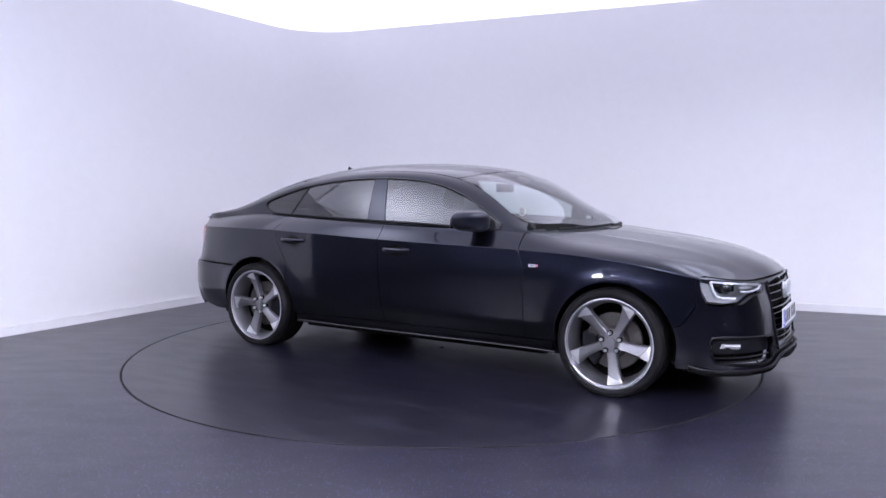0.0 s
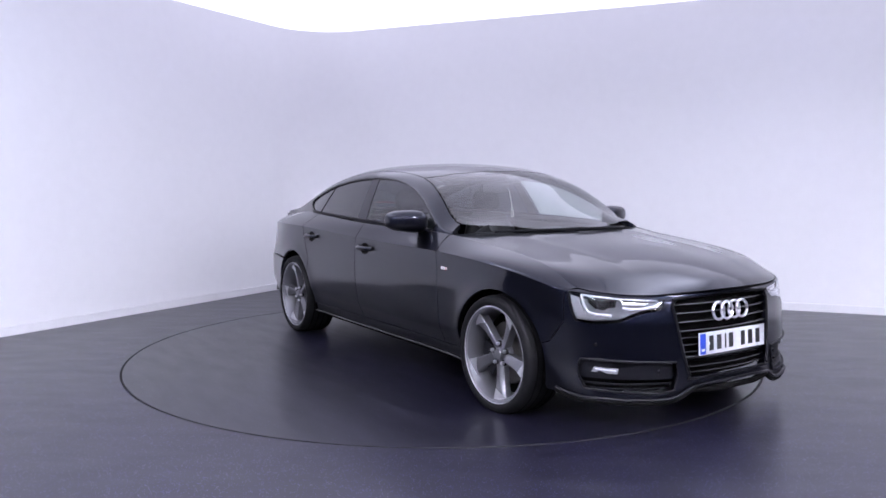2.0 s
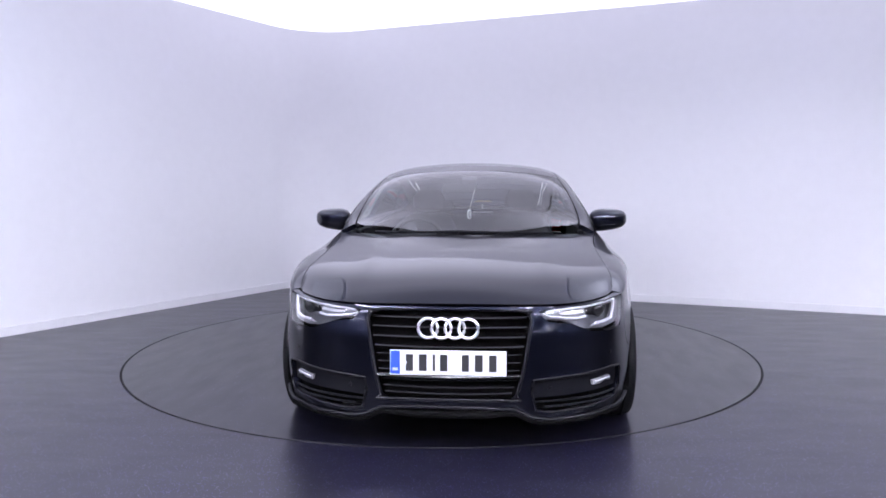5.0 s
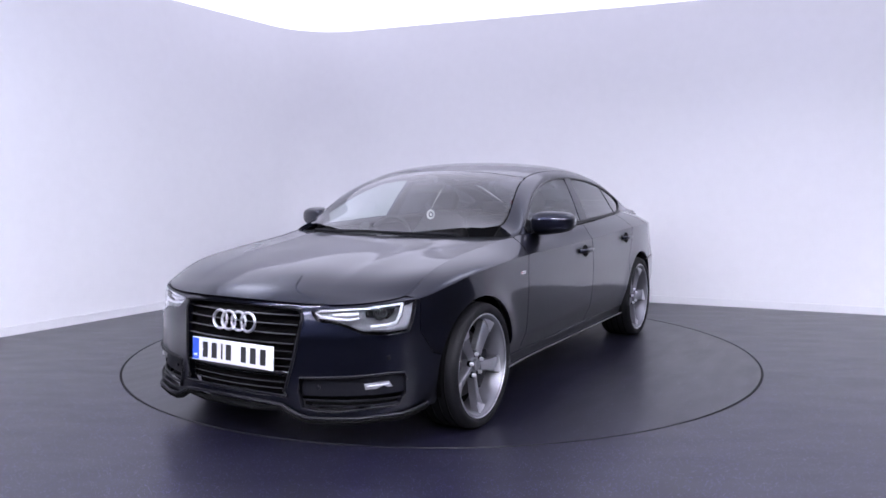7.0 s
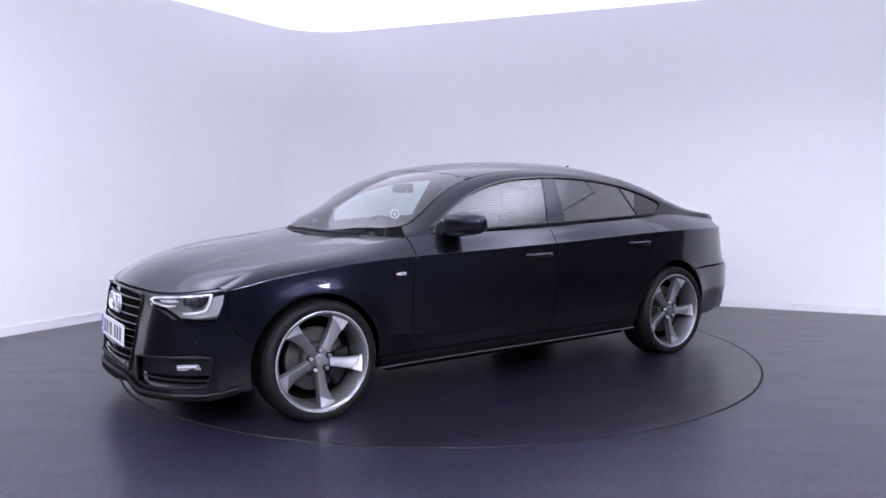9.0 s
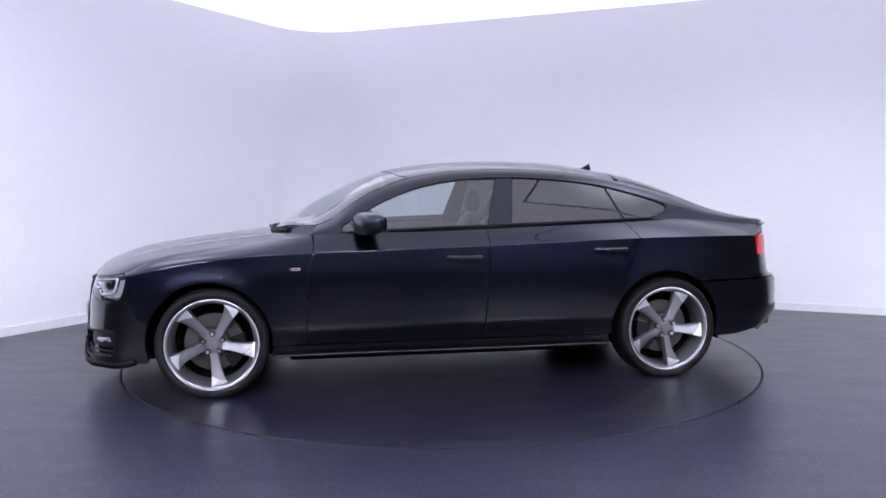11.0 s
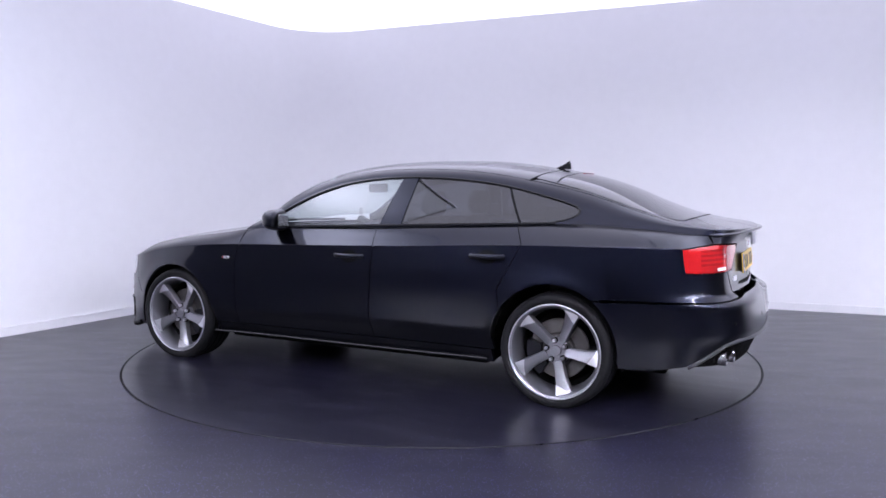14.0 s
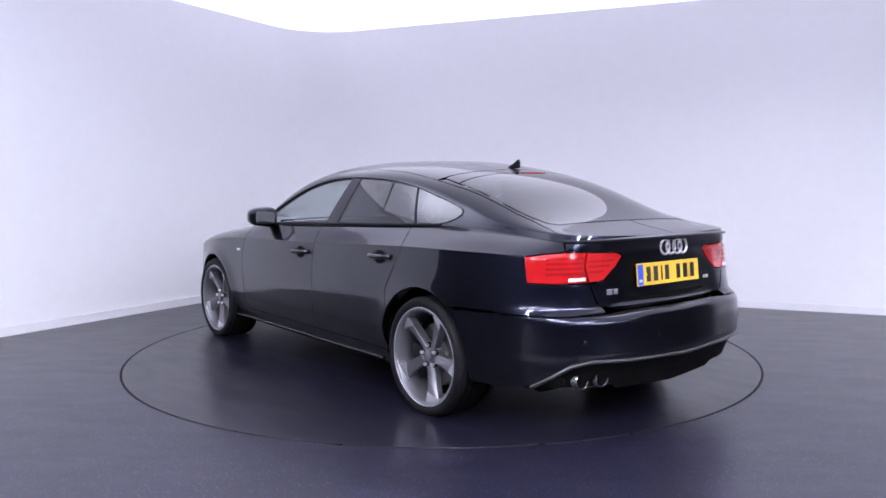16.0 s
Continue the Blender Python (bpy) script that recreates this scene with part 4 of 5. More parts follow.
def front_end(car):
    kz = Z_LOW["k"]
    top = [(a, float(kz(S_FRONT - a)) - 0.003) for a in np.linspace(0, 0.84, 22)]
    half = top + [(0.90, float(kz(S_FRONT - 0.90)) - 0.003), (S_FRONT - 1.868, 0.716), (S_FRONT - 1.868, 0.70), (S_FRONT - 1.872, 0.56), (S_FRONT - 1.80, 0.452)] + [(S_FRONT - x, z) for x, z in arch(AXLE_F, HUB, ARCH_F, 20, -14, 6)] + [(S_FRONT - 1.77, 0.20), (0.95, 0.196), (0.75, 0.184), (0.55, 0.180), (0.43, 0.178), (0.37, 0.192), (0.29, 0.230), (0.0, 0.244)]
    poly = half + [(-a, z) for a, z in half[-2:0:-1]]
    mir = lambda q: [(-a, z) for a, z in q]
    panel("front_bumper", car, PAINT, poly, front, step=0.022, holes=[GRILLE, HEADLAMP, mir(HEADLAMP), INTAKE, mir(INTAKE)], mirror=False, label="dark blue front bumper with large side intakes", flange=0.035)
    # grille
    gr = panel("grille", car, DARK, GRILLE, lambda a, z: front(a, z) + np.array([-0.055, 0, 0]), step=0.05, mirror=False, label="gloss black single-frame grille", flange=0.0)[0]
    ring = smooth_line([on_front(a, z, 0.003) for a, z in shrink(GRILLE, 0.004, 1)], 3)
    part("grille_frame", tube([Vector(p) for p in ring], 0.0075, 8, True), TRIM, gr, smooth=True)
    for z, wid in ((0.634, 0.367), (0.592, 0.362), (0.549, 0.354), (0.506, 0.346)):
        pts = [on_front(a, z, -0.016) for a in np.linspace(-wid, wid, 16)]
        part("slat", tube(pts, 0.013, 8, flat=0.5), GLOSS, gr, smooth=True)
    for z, wid in ((0.470, 0.335), (0.435, 0.33), (0.40, 0.325), (0.358, 0.31), (0.328, 0.30), (0.300, 0.29)):
        pts = [on_front(a, z, -0.020) for a in np.linspace(-wid, wid, 12)]
        part("slat", tube(pts, 0.009, 8, flat=0.5), GLOSS, gr, smooth=True)
    # cross strut between upper and lower grille
    pts = [on_front(a, 0.376, -0.010) for a in np.linspace(-0.33, 0.33, 12)]
    part("slat", tube(pts, 0.012, 8, flat=0.8), GLOSS, gr, smooth=True)
    # four plain chrome rings
    for k in range(4):
        y = (k - 1.5) * 0.0605
        bm = tube([Vector((0, 0.0435 * math.cos(t), 0.0435 * math.sin(t))) for t in np.linspace(0, 2 * math.pi, 33)[:-1]], 0.0068, 8, True)
        part("emblem_ring", bm, EMBLEM, car, "chrome ring of the front emblem", pose(2.232 - 0.3 * y * y + 0.003 * (k % 2), y, 0.592, 0, -6, 0), smooth=True)
    number_plate(car, pose(2.250, 0, 0.440, 0, -3, 0), PLATE_W, "white front number plate with a blue band")
    # side intakes
    for sg in (1, -1):
        it = panel("side_intake", car, DARK, INTAKE, lambda a, z, sg=sg: (front(a, z) * np.array([1, sg, 1])) + np.array([-0.05, -0.02 * sg, 0]), step=0.05, mirror=False, label="black honeycomb side intake", flange=0)[0]
        rim = [Vector((p.x, p.y * sg, p.z)) for p in (on_front(a, z, 0.004) for a, z in resample(shrink(INTAKE, 0.003, 1), 0.05, 1))]
        part("intake_frame", tube(rim, 0.006, 8, True), TRIM, it, smooth=True)
        for z, a0, a1 in ((0.232, 0.44, 0.85), (0.256, 0.40, 0.865)):
            pts = [on_front(a, z + 0.02 * (a - 0.4), -0.015) for a in np.linspace(a0, a1, 8)]
            part("slat", tube([Vector((p.x, p.y * sg, p.z)) for p in pts], 0.008, 6, flat=0.5), TRIM, it, smooth=True)
        # blanking plate in the upper part
        pl = panel("intake_plate", it, TRIM, [(0.39, 0.355), (0.872, 0.380), (0.878, 0.31), (0.865, 0.288), (0.39, 0.270)], lambda a, z, sg=sg: (front(a, z) * np.array([1, sg, 1])) + np.array([-0.022, -0.01 * sg, 0]), step=0.04, mirror=False, flange=0.01)
        fog = [(0.690, 0.312), (0.685, 0.336), (0.80, 0.346), (0.815, 0.320), (0.790, 0.320), (0.775, 0.328), (0.740, 0.314)]
        panel("fog_lamp", it, LAMP_GREY, fog, lambda a, z, sg=sg: (front(a, z) * np.array([1, sg, 1])) + np.array([-0.010, -0.006 * sg, 0]), step=0.02, mirror=False, flange=0.015, label="bright fog lamp", gap=0.0005)
        pts = [Vector((p.x - 0.004, p.y * sg, p.z)) for p in (on_front(a, z, -0.002) for a, z in ((0.696, 0.329), (0.74, 0.333), (0.795, 0.338)))]
        part("lamp_strip", tube(pts, 0.0035, 6), LAMP_PALE, it, smooth=True)
    # round parking sensors in the bumper
    for a, z in ((0.47, 0.315), (0.80, 0.455)):
        for sg in (1, -1):
            p = on_front(a, z, 0.0005 if z > 0.4 else -0.012)
            n = on_front(a, z, 0.1) - on_front(a, z, 0.0)
            part("parking_sensor", lathe([(0.0095, -0.004), (0.0095, 0.0008), (0.008, 0.0014)], 16), TRIM, car, "", Matrix.Translation((p.x, p.y * sg, p.z)) @ pose(0, 0, 0, 0, 0, math.degrees(math.atan2(n.y * sg, n.x)) - 90), smooth=True)
    # splitter lip
    path = [(1.00, 0.222), (0.93, 0.204), (0.85, 0.194), (0.65, 0.187), (0.50, 0.184), (0.43, 0.184), (0.375, 0.196), (0.30, 0.234), (0.15, 0.246), (0.0, 0.248)]
    path = path + [(-a, z) for a, z in path[-2::-1]]
    fine = [on_front(a, z, 0.014) for a, z in path]
    part("splitter", tube(fine, 0.0095, 8, flat=0.9), TRIM, car, "gloss black splitter lip", smooth=True)
    low = [on_front(a, z - 0.014 - (0.022 if abs(a) < 0.3 else 0), 0.004) for a, z in path]
    part("splitter_base", tube(low, 0.015, 8, flat=1.1), DARK, car, "black lower splitter", smooth=True)
    for sg in (1, -1):
        headlamp(car, sg)


def headlamp(car, sg):
    flip = np.array([1, sg, 1])
    deep = lambda d: (lambda a, z: front(a, z) * flip + np.array([-0.75 * d, -0.6 * d * sg, 0]))
    hl = panel("headlamp", car, LAMP_BODY, HEADLAMP, deep(0.055), step=0.025, mirror=False, label="clear headlamp with pale light strip", flange=-0.03, gap=0.003)[0]
    ln = panel("lens", hl, LENS, HEADLAMP, deep(0.001), step=0.022, mirror=False, label="clear lamp lens", flange=0.003, gap=0.003)[0]
    ln.visible_shadow = False
    # light guide: a pale line round the inner half, and a broad hook at the outer end
    line = [(0.665, 0.631), (0.62, 0.624), (0.56, 0.626), (0.48, 0.634), (0.450, 0.648), (0.475, 0.659), (0.60, 0.669), (0.75, 0.682), (0.875, 0.694)]
    pts = [Vector(deep(0.016)(np.array([a]), np.array([z]))[0]) for a, z in line]
    part("light_guide", tube(pts, 0.0058, 8), LAMP_PALE, hl, "white daytime light guide", smooth=True)
    hook = [(0.875, 0.694), (0.862, 0.648), (0.84, 0.610), (0.80, 0.600), (0.72, 0.594)]
    pts = [Vector(deep(0.016)(np.array([a]), np.array([z]))[0]) for a, z in hook]
    part("light_guide", tube(pts, 0.0068, 8), LAMP_PALE, hl, "white daytime light guide", smooth=True)
    guide = [(0.930, 0.694), (0.920, 0.640), (0.890, 0.586), (0.80, 0.574), (0.71, 0.582), (0.74, 0.592), (0.80, 0.590), (0.85, 0.600), (0.875, 0.645), (0.885, 0.690)]
    panel("reflector", hl, LAMP_GREY, guide, deep(0.025), step=0.02, mirror=False, label="pale grey reflector", flange=0.02, gap=0)
    bar = [(0.53, 0.648), (0.60, 0.654), (0.66, 0.656), (0.665, 0.646), (0.60, 0.641), (0.54, 0.640)]
    panel("light_bar", hl, LAMP_PALE, bar, deep(0.025), step=0.02, mirror=False, flange=0.015, gap=0)
    black = [(0.69, 0.668), (0.845, 0.684), (0.835, 0.650), (0.80, 0.622), (0.70, 0.630)]
    panel("lamp_mask", hl, GLOSS, black, deep(0.045), step=0.03, mirror=False, flange=0.01, gap=0)
    c = deep(0.035)(np.array([0.765]), np.array([0.652]))[0]
    part("projector", lathe([(0.032, -0.02), (0.034, 0.004), (0.030, 0.010), (0.022, 0.018), (0.008, 0.023)], 28), GLOSS, hl, "round projector lens", Matrix.Translation(c) @ pose(0, 0, 0, 0, 0, -90 + sg * 38), smooth=True)


def number_plate(car, m, mat, label):
    """A plate 0.52 m wide; its face looks along +x, its text is plain bars."""
    pl = part("number_plate", box((0.008, 0.520, 0.111), (0, 0, 0), 0.003), mat, car, label, m)
    part("plate_band", box((0.0012, 0.042, 0.103), (0.0046, -0.236, 0)), PLATE_B, pl, "blue band")
    part("plate_mark", box((0.0010, 0.024, 0.012), (0.0056, -0.236, -0.03)), PLATE_W, pl)
    for k, (y, w) in enumerate(((-0.172, 0.046), (-0.112, 0.048), (-0.062, 0.014), (-0.018, 0.046), (0.078, 0.044), (0.138, 0.048), (0.200, 0.046))):
        part("plate_bar", box((0.0014, w * 0.72, 0.074), (0.0047, y, 0)), INK, pl)
    for y in (-0.19, 0.235):
        part("plate_screw", lathe([(0.007, 0.0), (0.007, 0.002), (0.004, 0.003)], 12), mat, pl, "", pose(0.0042, y, 0, 0, 0, -90))


# ---------------- rear of the car ----------------
def rear_end(car):
    kz = Z_LOW["k"]
    S = lambda s: s - S_REAR
    # bumper
    top = [(0.0, 0.628), (0.35, 0.628), (0.52, 0.622), (S(-2.3), 0.615)]
    half = top + [(S(x), z) for x, z in arch(AXLE_R, HUB + 0.01, ARCH_R, 129.5, 186, 8)] + [(S(-1.785), 0.245), (S(-1.95), 0.245), (0.92, 0.275), (0.80, 0.33), (0.72, 0.385), (0.62, 0.405), (0.40, 0.395), (0.0, 0.385)]
    poly = half + [(-a, z) for a, z in half[-2:0:-1]]
    panel("rear_bumper", car, PAINT, poly, rear, step=0.025, mirror=False, label="dark blue rear bumper", flange=0.03)
    # diffuser
    dif = [(0.0, 0.382), (0.40, 0.392), (0.62, 0.402), (0.72, 0.382), (0.80, 0.327), (0.92, 0.272), (0.80, 0.27), (0.44, 0.262), (0.40, 0.235), (0.0, 0.225)]
    poly = dif + [(-a, z) for a, z in dif[-2:0:-1]]
    panel("diffuser", car, DARK, poly, lambda a, z: rear(a, z) + np.array([0.012, 0, 0]), step=0.03, mirror=False, label="matt black rear diffuser", flange=0.04)
    path = [(0.93, 0.268), (0.86, 0.305), (0.80, 0.338), (0.72, 0.388), (0.62, 0.408), (0.40, 0.398), (0.0, 0.388)]
    path += [(-a, z) for a, z in path[-2::-1]]
    part("diffuser_blade", tube([on_rear(a, z, 0.006) for a, z in path], 0.012, 10, flat=0.8), SATIN, car, "satin grey diffuser blade", smooth=True)
    for a, z in ((0.22, 0.50), (0.66, 0.50)):
        for sg in (1, -1):
            p = on_rear(a, z, 0.0005)
            n = on_rear(a, z, 0.1) - on_rear(a, z, 0.0)
            part("parking_sensor", lathe([(0.0095, -0.004), (0.0095, 0.0008), (0.008, 0.0014)], 16), TRIM, car, "", Matrix.Translation((p.x, p.y * sg, p.z)) @ pose(0, 0, 0, 0, 0, math.degrees(math.atan2(n.y * sg, n.x)) - 90), smooth=True)
    # twin exhaust tips on one side
    for ex, ey in ((-2.262, 0.613), (-2.290, 0.505)):
        p = Vector((ex, ey, 0.308))
        bm = lathe([(0.038, -0.10), (0.038, 0.012), (0.042, 0.016), (0.044, 0.012), (0.044, -0.10)], 32, True)
        t = part("exhaust_tip", bm, EXHAUST, car, "chrome exhaust tip", pose(p.x, p.y, p.z, 0, 0, 90), smooth=True)
        part("exhaust_bore", lathe([(0.0382, -0.03), (0.0382, -0.025)], 24), DARK, t)
    # tailgate face, with the number plate recess
    face = [(0.0, 0.640), (0.35, 0.640), (0.50, 0.646), (0.545, 0.66), (0.598, 0.764), (0.50, 0.769), (0.447, 0.802), (0.397, 0.838), (0.357, 0.883), (0.366, 0.897), (0.40, 0.905), (0.62, 0.914), (0.748, 0.917)]
    up = [(a, float(kz(S_REAR + a)) - 0.003) for a in np.linspace(0.751, 0, 16)]
    half = face + up
    poly = half + [(-a, z) for a, z in half[-2:0:-1]]
    panel("tailgate", car, PAINT, poly, rear, step=0.025, mirror=False, label="dark blue tailgate", flange=0.03)
    pts = [on_rear(a, float(kz(S_REAR + abs(a))) + 0.004, 0.012 - 0.035 * abs(a) ** 3) for a in np.linspace(-0.75, 0.75, 33)]
    part("spoiler_lip", tube(pts, 0.016, 10, flat=0.5), PAINT, car, "small body-coloured lip spoiler", smooth=True)
    # flat dark sheet painted as the shade of the grip recess under the plate
    grip = [(-0.36, 0.674), (-0.2, 0.662), (0.2, 0.662), (0.36, 0.674), (0.33, 0.690), (-0.33, 0.690)]
    panel("grip_shade", car, DARK, grip, lambda a, z: rear(a, z) + np.array([-0.002, 0, 0]), step=0.03, mirror=False, flange=0.0, label="flat dark sheet for the shade of the grip recess")
    number_plate(car, pose(-2.308, 0.0, 0.785, 0, 0, 180) @ pose(0, 0, 0, 0, -5, 0), PLATE_Y, "yellow rear number plate with a blue band")
    for k in range(4):
        y = (k - 1.5) * 0.0505
        bm = tube([Vector((0, 0.0365 * math.cos(t), 0.0365 * math.sin(t))) for t in np.linspace(0, 2 * math.pi, 33)[:-1]], 0.0058, 8, True)
        part("emblem_ring", bm, EMBLEM, car, "chrome ring of the rear emblem", pose(-2.336 + 0.25 * y * y - 0.003 * (k % 2), y, 0.918, 0, 4, 0), smooth=True)
    # plain badge shapes
    for a, w in ((0.46, 0.040), (0.415, 0.030)):
        p = on_rear(a, 0.715, 0.003)
        part("badge", box((0.004, w * 0.85, 0.026), (0, 0, 0), 0.0015), EMBLEM, car, "small chrome badge", Matrix.Translation(p) @ pose(0, 0, 0, 0, 0, -12))
    for a in (-0.36, -0.382, -0.40):
        p = on_rear(a, 0.735, 0.003)
        part("badge", box((0.004, 0.016, 0.018), (0, 0, 0), 0.0015), CHROME, car, "small chrome badge", Matrix.Translation(p) @ pose(0, 0, 0, 0, 0, 10))
    for sg in (1, -1):
        flip = np.array([1, sg, 1])
        sk = lambda d: (lambda a, z: rear(a, z) * flip + np.array([d, -0.4 * d * sg, 0]))
        outer = [(0.62, 0.912), (0.75, 0.912), (0.86, 0.905), (S(-2.10), 0.892), (S(-2.105), 0.83), (S(-2.118), 0.768), (0.80, 0.764), (0.606, 0.766), (0.635, 0.84)]
        tl = panel("tail_lamp", car, RED, outer, sk(0.0), step=0.022, mirror=False, label="red wrap-around tail lamp", flange=0.03)[0]
        panel("reversing_lens", tl, WHITE_LENS, [(0.625, 0.778), (0.735, 0.776), (0.735, 0.792), (0.63, 0.794)], sk(-0.002), step=0.02, mirror=False, flange=0.003, gap=0, label="white reversing lens")
        for z0 in (0.808, 0.832, 0.856, 0.880):
            panel("lens_strip", tl, RED_DEEP, [(0.645, z0), (0.86, z0 - 0.004), (0.86, z0 + 0.008), (0.65, z0 + 0.012)], sk(-0.0015), step=0.03, mirror=False, flange=0.002, gap=0)
        inner = [(0.614, 0.910), (0.40, 0.902), (0.36, 0.885), (0.40, 0.84), (0.50, 0.772), (0.60, 0.768), (0.628, 0.84)]
        ti = panel("inner_tail_lamp", car, RED, inner, sk(0.0), step=0.022, mirror=False, label="red inner tail lamp on the tailgate", flange=0.03)[0]
        for z0, a0 in ((0.812, 0.50), (0.838, 0.455), (0.862, 0.42)):
            panel("lens_strip", ti, RED_DEEP, [(a0, z0), (0.61, z0), (0.612, z0 + 0.010), (a0 - 0.01, z0 + 0.010)], sk(-0.0015), step=0.03, mirror=False, flange=0.002, gap=0)


# ---------------- sides: glass, mirrors, handles ----------------
def side_things(car, doors):
    low, top = 0.065, 0.955
    def pane(x_top0, x_bot0, x_top1, x_bot1):
        """A pane between two leaning edges."""
        ts = np.linspace(0, 1, 14)
        up = [(x_top0 + (x_top1 - x_top0) * t, 2 - top) for t in ts]
        dn = [(x_bot1 + (x_bot0 - x_bot1) * t, 2 - low) for t in ts]
        return up + dn
    fg = [(0.655, 2 - 0.2), (0.645, 2 - 0.88)] + pane(0.58, 0.64, -0.325, -0.238)[0:]
    for k, sg in enumerate((1, -1)):
        flip = np.array([1, sg, 1])
        sf = lambda x, w, flip=flip: upper(x, w) * flip
        a = panel("side_window", doors["front"][k], SIDE, fg, sf, step=0.04, aspect=0.3, mirror=False, label="lightly tinted front side window", flange=0.004, lift=-0.006)[0]
        b = panel("side_window", doors["rear"][k], PRIVACY, pane(-0.438, -0.395, -1.050, -1.150), sf, step=0.04, aspect=0.3, mirror=False, label="dark tinted rear side window", flange=0.004, lift=-0.006)[0]
        qp = [(x, 2 - top) for x in np.arange(-1.06, -1.44, -0.05)] + [(-1.462, 1.10), (-1.478, 1.22), (-1.478, 1.38), (-1.448, 1.62), (-1.395, 1.815), (-1.33, 1.915)] + [(x, 1.935) for x in (-1.26, -1.20, -1.16)]
        c = panel("quarter_window", car, PRIVACY, qp, sf, step=0.035, aspect=0.3, mirror=False, label="dark tinted quarter window", flange=0.004, lift=-0.006)[0]
        for g in (a, b, c):
            g.visible_shadow = False
        panel("pillar_cover", car, PAINT, pane(-0.327, -0.241, -0.436, -0.392), sf, step=0.04, aspect=0.3, mirror=False, label="dark centre pillar cover", flange=0.02, gap=0.0005, lift=-0.003)
        bar = [(-1.050, 2 - top), (-1.150, 2 - low), (-1.164, 2 - low), (-1.064, 2 - top)]
        panel("pillar_cover", car, TRIM, bar, sf, step=0.04, aspect=0.3, mirror=False, flange=0.01, gap=0, lift=-0.003)
        # window seals
        line = [Vector(p) for p in sf(np.array([x for x, w in dlo_points()]), np.array([w for x, w in dlo_points()]))]
        part("window_seal", tube(line, 0.0062, 6, True), GLOSS, car, "black window surround", smooth=True)
        belt = [Vector(sf(np.array([x]), np.array([1.955]))[0]) + Vector((0, 0.003 * sg, 0)) for x in np.linspace(0.62, -1.36, 24)]
        part("waist_seal", tube(belt, 0.0075, 6, flat=1.3), TRIM, car, smooth=True)
        # handles, with a dark oval laid on the skin for each bowl's shade
        for door, x, z in ((doors["front"][k], -0.095, 0.789), (doors["rear"][k], -1.030, 0.822)):
            q = [(x + 0.060 * math.cos(t), z + 0.040 * math.sin(t)) for t in np.linspace(0, 2 * math.pi, 25)[:-1]]
            panel("bowl_shade", door, DARK, q, lambda s_, z_, flip=flip: skin(s_, z_, 1.0, 0.0035) * flip, step=0.02, mirror=False, flange=0.0, gap=0)
            pts = []
            for t in np.linspace(-1, 1, 13):
                off = 0.004 + 0.030 * (1 - abs(t) ** 4)
                pts.append(Vector(skin(x + 0.104 * t, z + 0.004, 1.0, off) * flip))
            part("handle", tube(pts, 0.0125, 10, flat=1.15), PAINT, door, "body-coloured door handle", smooth=True)
        # small badge on the wing
        p = Vector(skin(0.915, 0.742, 1.0, 0.003) * flip)
        bd = part("wing_badge", box((0.058, 0.005, 0.015), (0, 0, 0), 0.0015), PLATE_W, car, "small silver and red wing badge", Matrix.Translation(p))
        part("badge_mark", box((0.008, 0.0056, 0.0152), (0.023, 0, 0)), RED, bd, "red mark")
        part("badge_bar", box((0.030, 0.0056, 0.0055), (-0.006, 0, 0)), SATIN, bd)
        # door mirror
        door_mirror(car, sg)


def door_mirror(car, sg):
    bm = bmesh.new()
    bmesh.ops.create_uvsphere(bm, u_segments=28, v_segments=18, radius=1)
    for v in bm.verts:
        x, y, z = v.co
        e = lambda q, p: math.copysign(abs(q) ** p, q)
        x, y, z = e(x, 0.75), e(y, 0.62), e(z, 0.68)
        x = x * (0.085 if x > 0 else 0.045)
        z = z * (0.066 - 0.010 * y) + 0.006 * y
        v.co = Vector((x - 0.035 * y, sg * y * 0.118, z))
    body = part("door_mirror", bm, PAINT, car, "dark blue door mirror", pose(0.485, sg * 0.912, 1.002) @ Matrix.Scale(1.06, 4), smooth=True, angle=180)
    bm = prism([(-0.098, -0.046), (-0.085, -0.052), (0.085, -0.046), (0.100, -0.02), (0.096, 0.036), (0.07, 0.048), (-0.08, 0.044), (-0.100, 0.02)], 0, 0.004, 0.0015)
    part("mirror_glass", bm, MIRROR, body, "mirror glass", pose(-0.0505, sg * 0.006, 0.0, 0, 0, 90 + sg * 18) @ Matrix.Scale(0.86, 4))
    foot = [Vector((0.02, -sg * 0.06, -0.050)), Vector((0.02, -sg * 0.11, -0.062)), Vector((0.035, -sg * 0.15, -0.074)), Vector((0.045, -sg * 0.19, -0.082))]
    part("mirror_foot", tube(foot, 0.030, 10, flat=0.5), TRIM, body, "black mirror foot", smooth=True)


# ---------------- cabin, floor and fittings ----------------
def seat_shape(width, sections):
    """A padded form through (x, z, half depth) along its middle line."""
    bm = bmesh.new()
    rings = []
    for x, z, dx, dz, wide in sections:
        ring = []
        for k in range(16):
            t = 2 * math.pi * k / 16
            cy = math.copysign(abs(math.cos(t)) ** 0.55, math.cos(t)) * wide / 2
            sz = math.copysign(abs(math.sin(t)) ** 0.7, math.sin(t))
            ring.append(bm.verts.new((x + dx * sz, cy, z + dz * sz)))
        rings.append(ring)
    for a, b in zip(rings, rings[1:]):
        for k in range(16):
            bm.faces.new((a[k], a[(k + 1) % 16], b[(k + 1) % 16], b[k]))
    bm.faces.new(rings[0])
    bm.faces.new(rings[-1])
    return bm


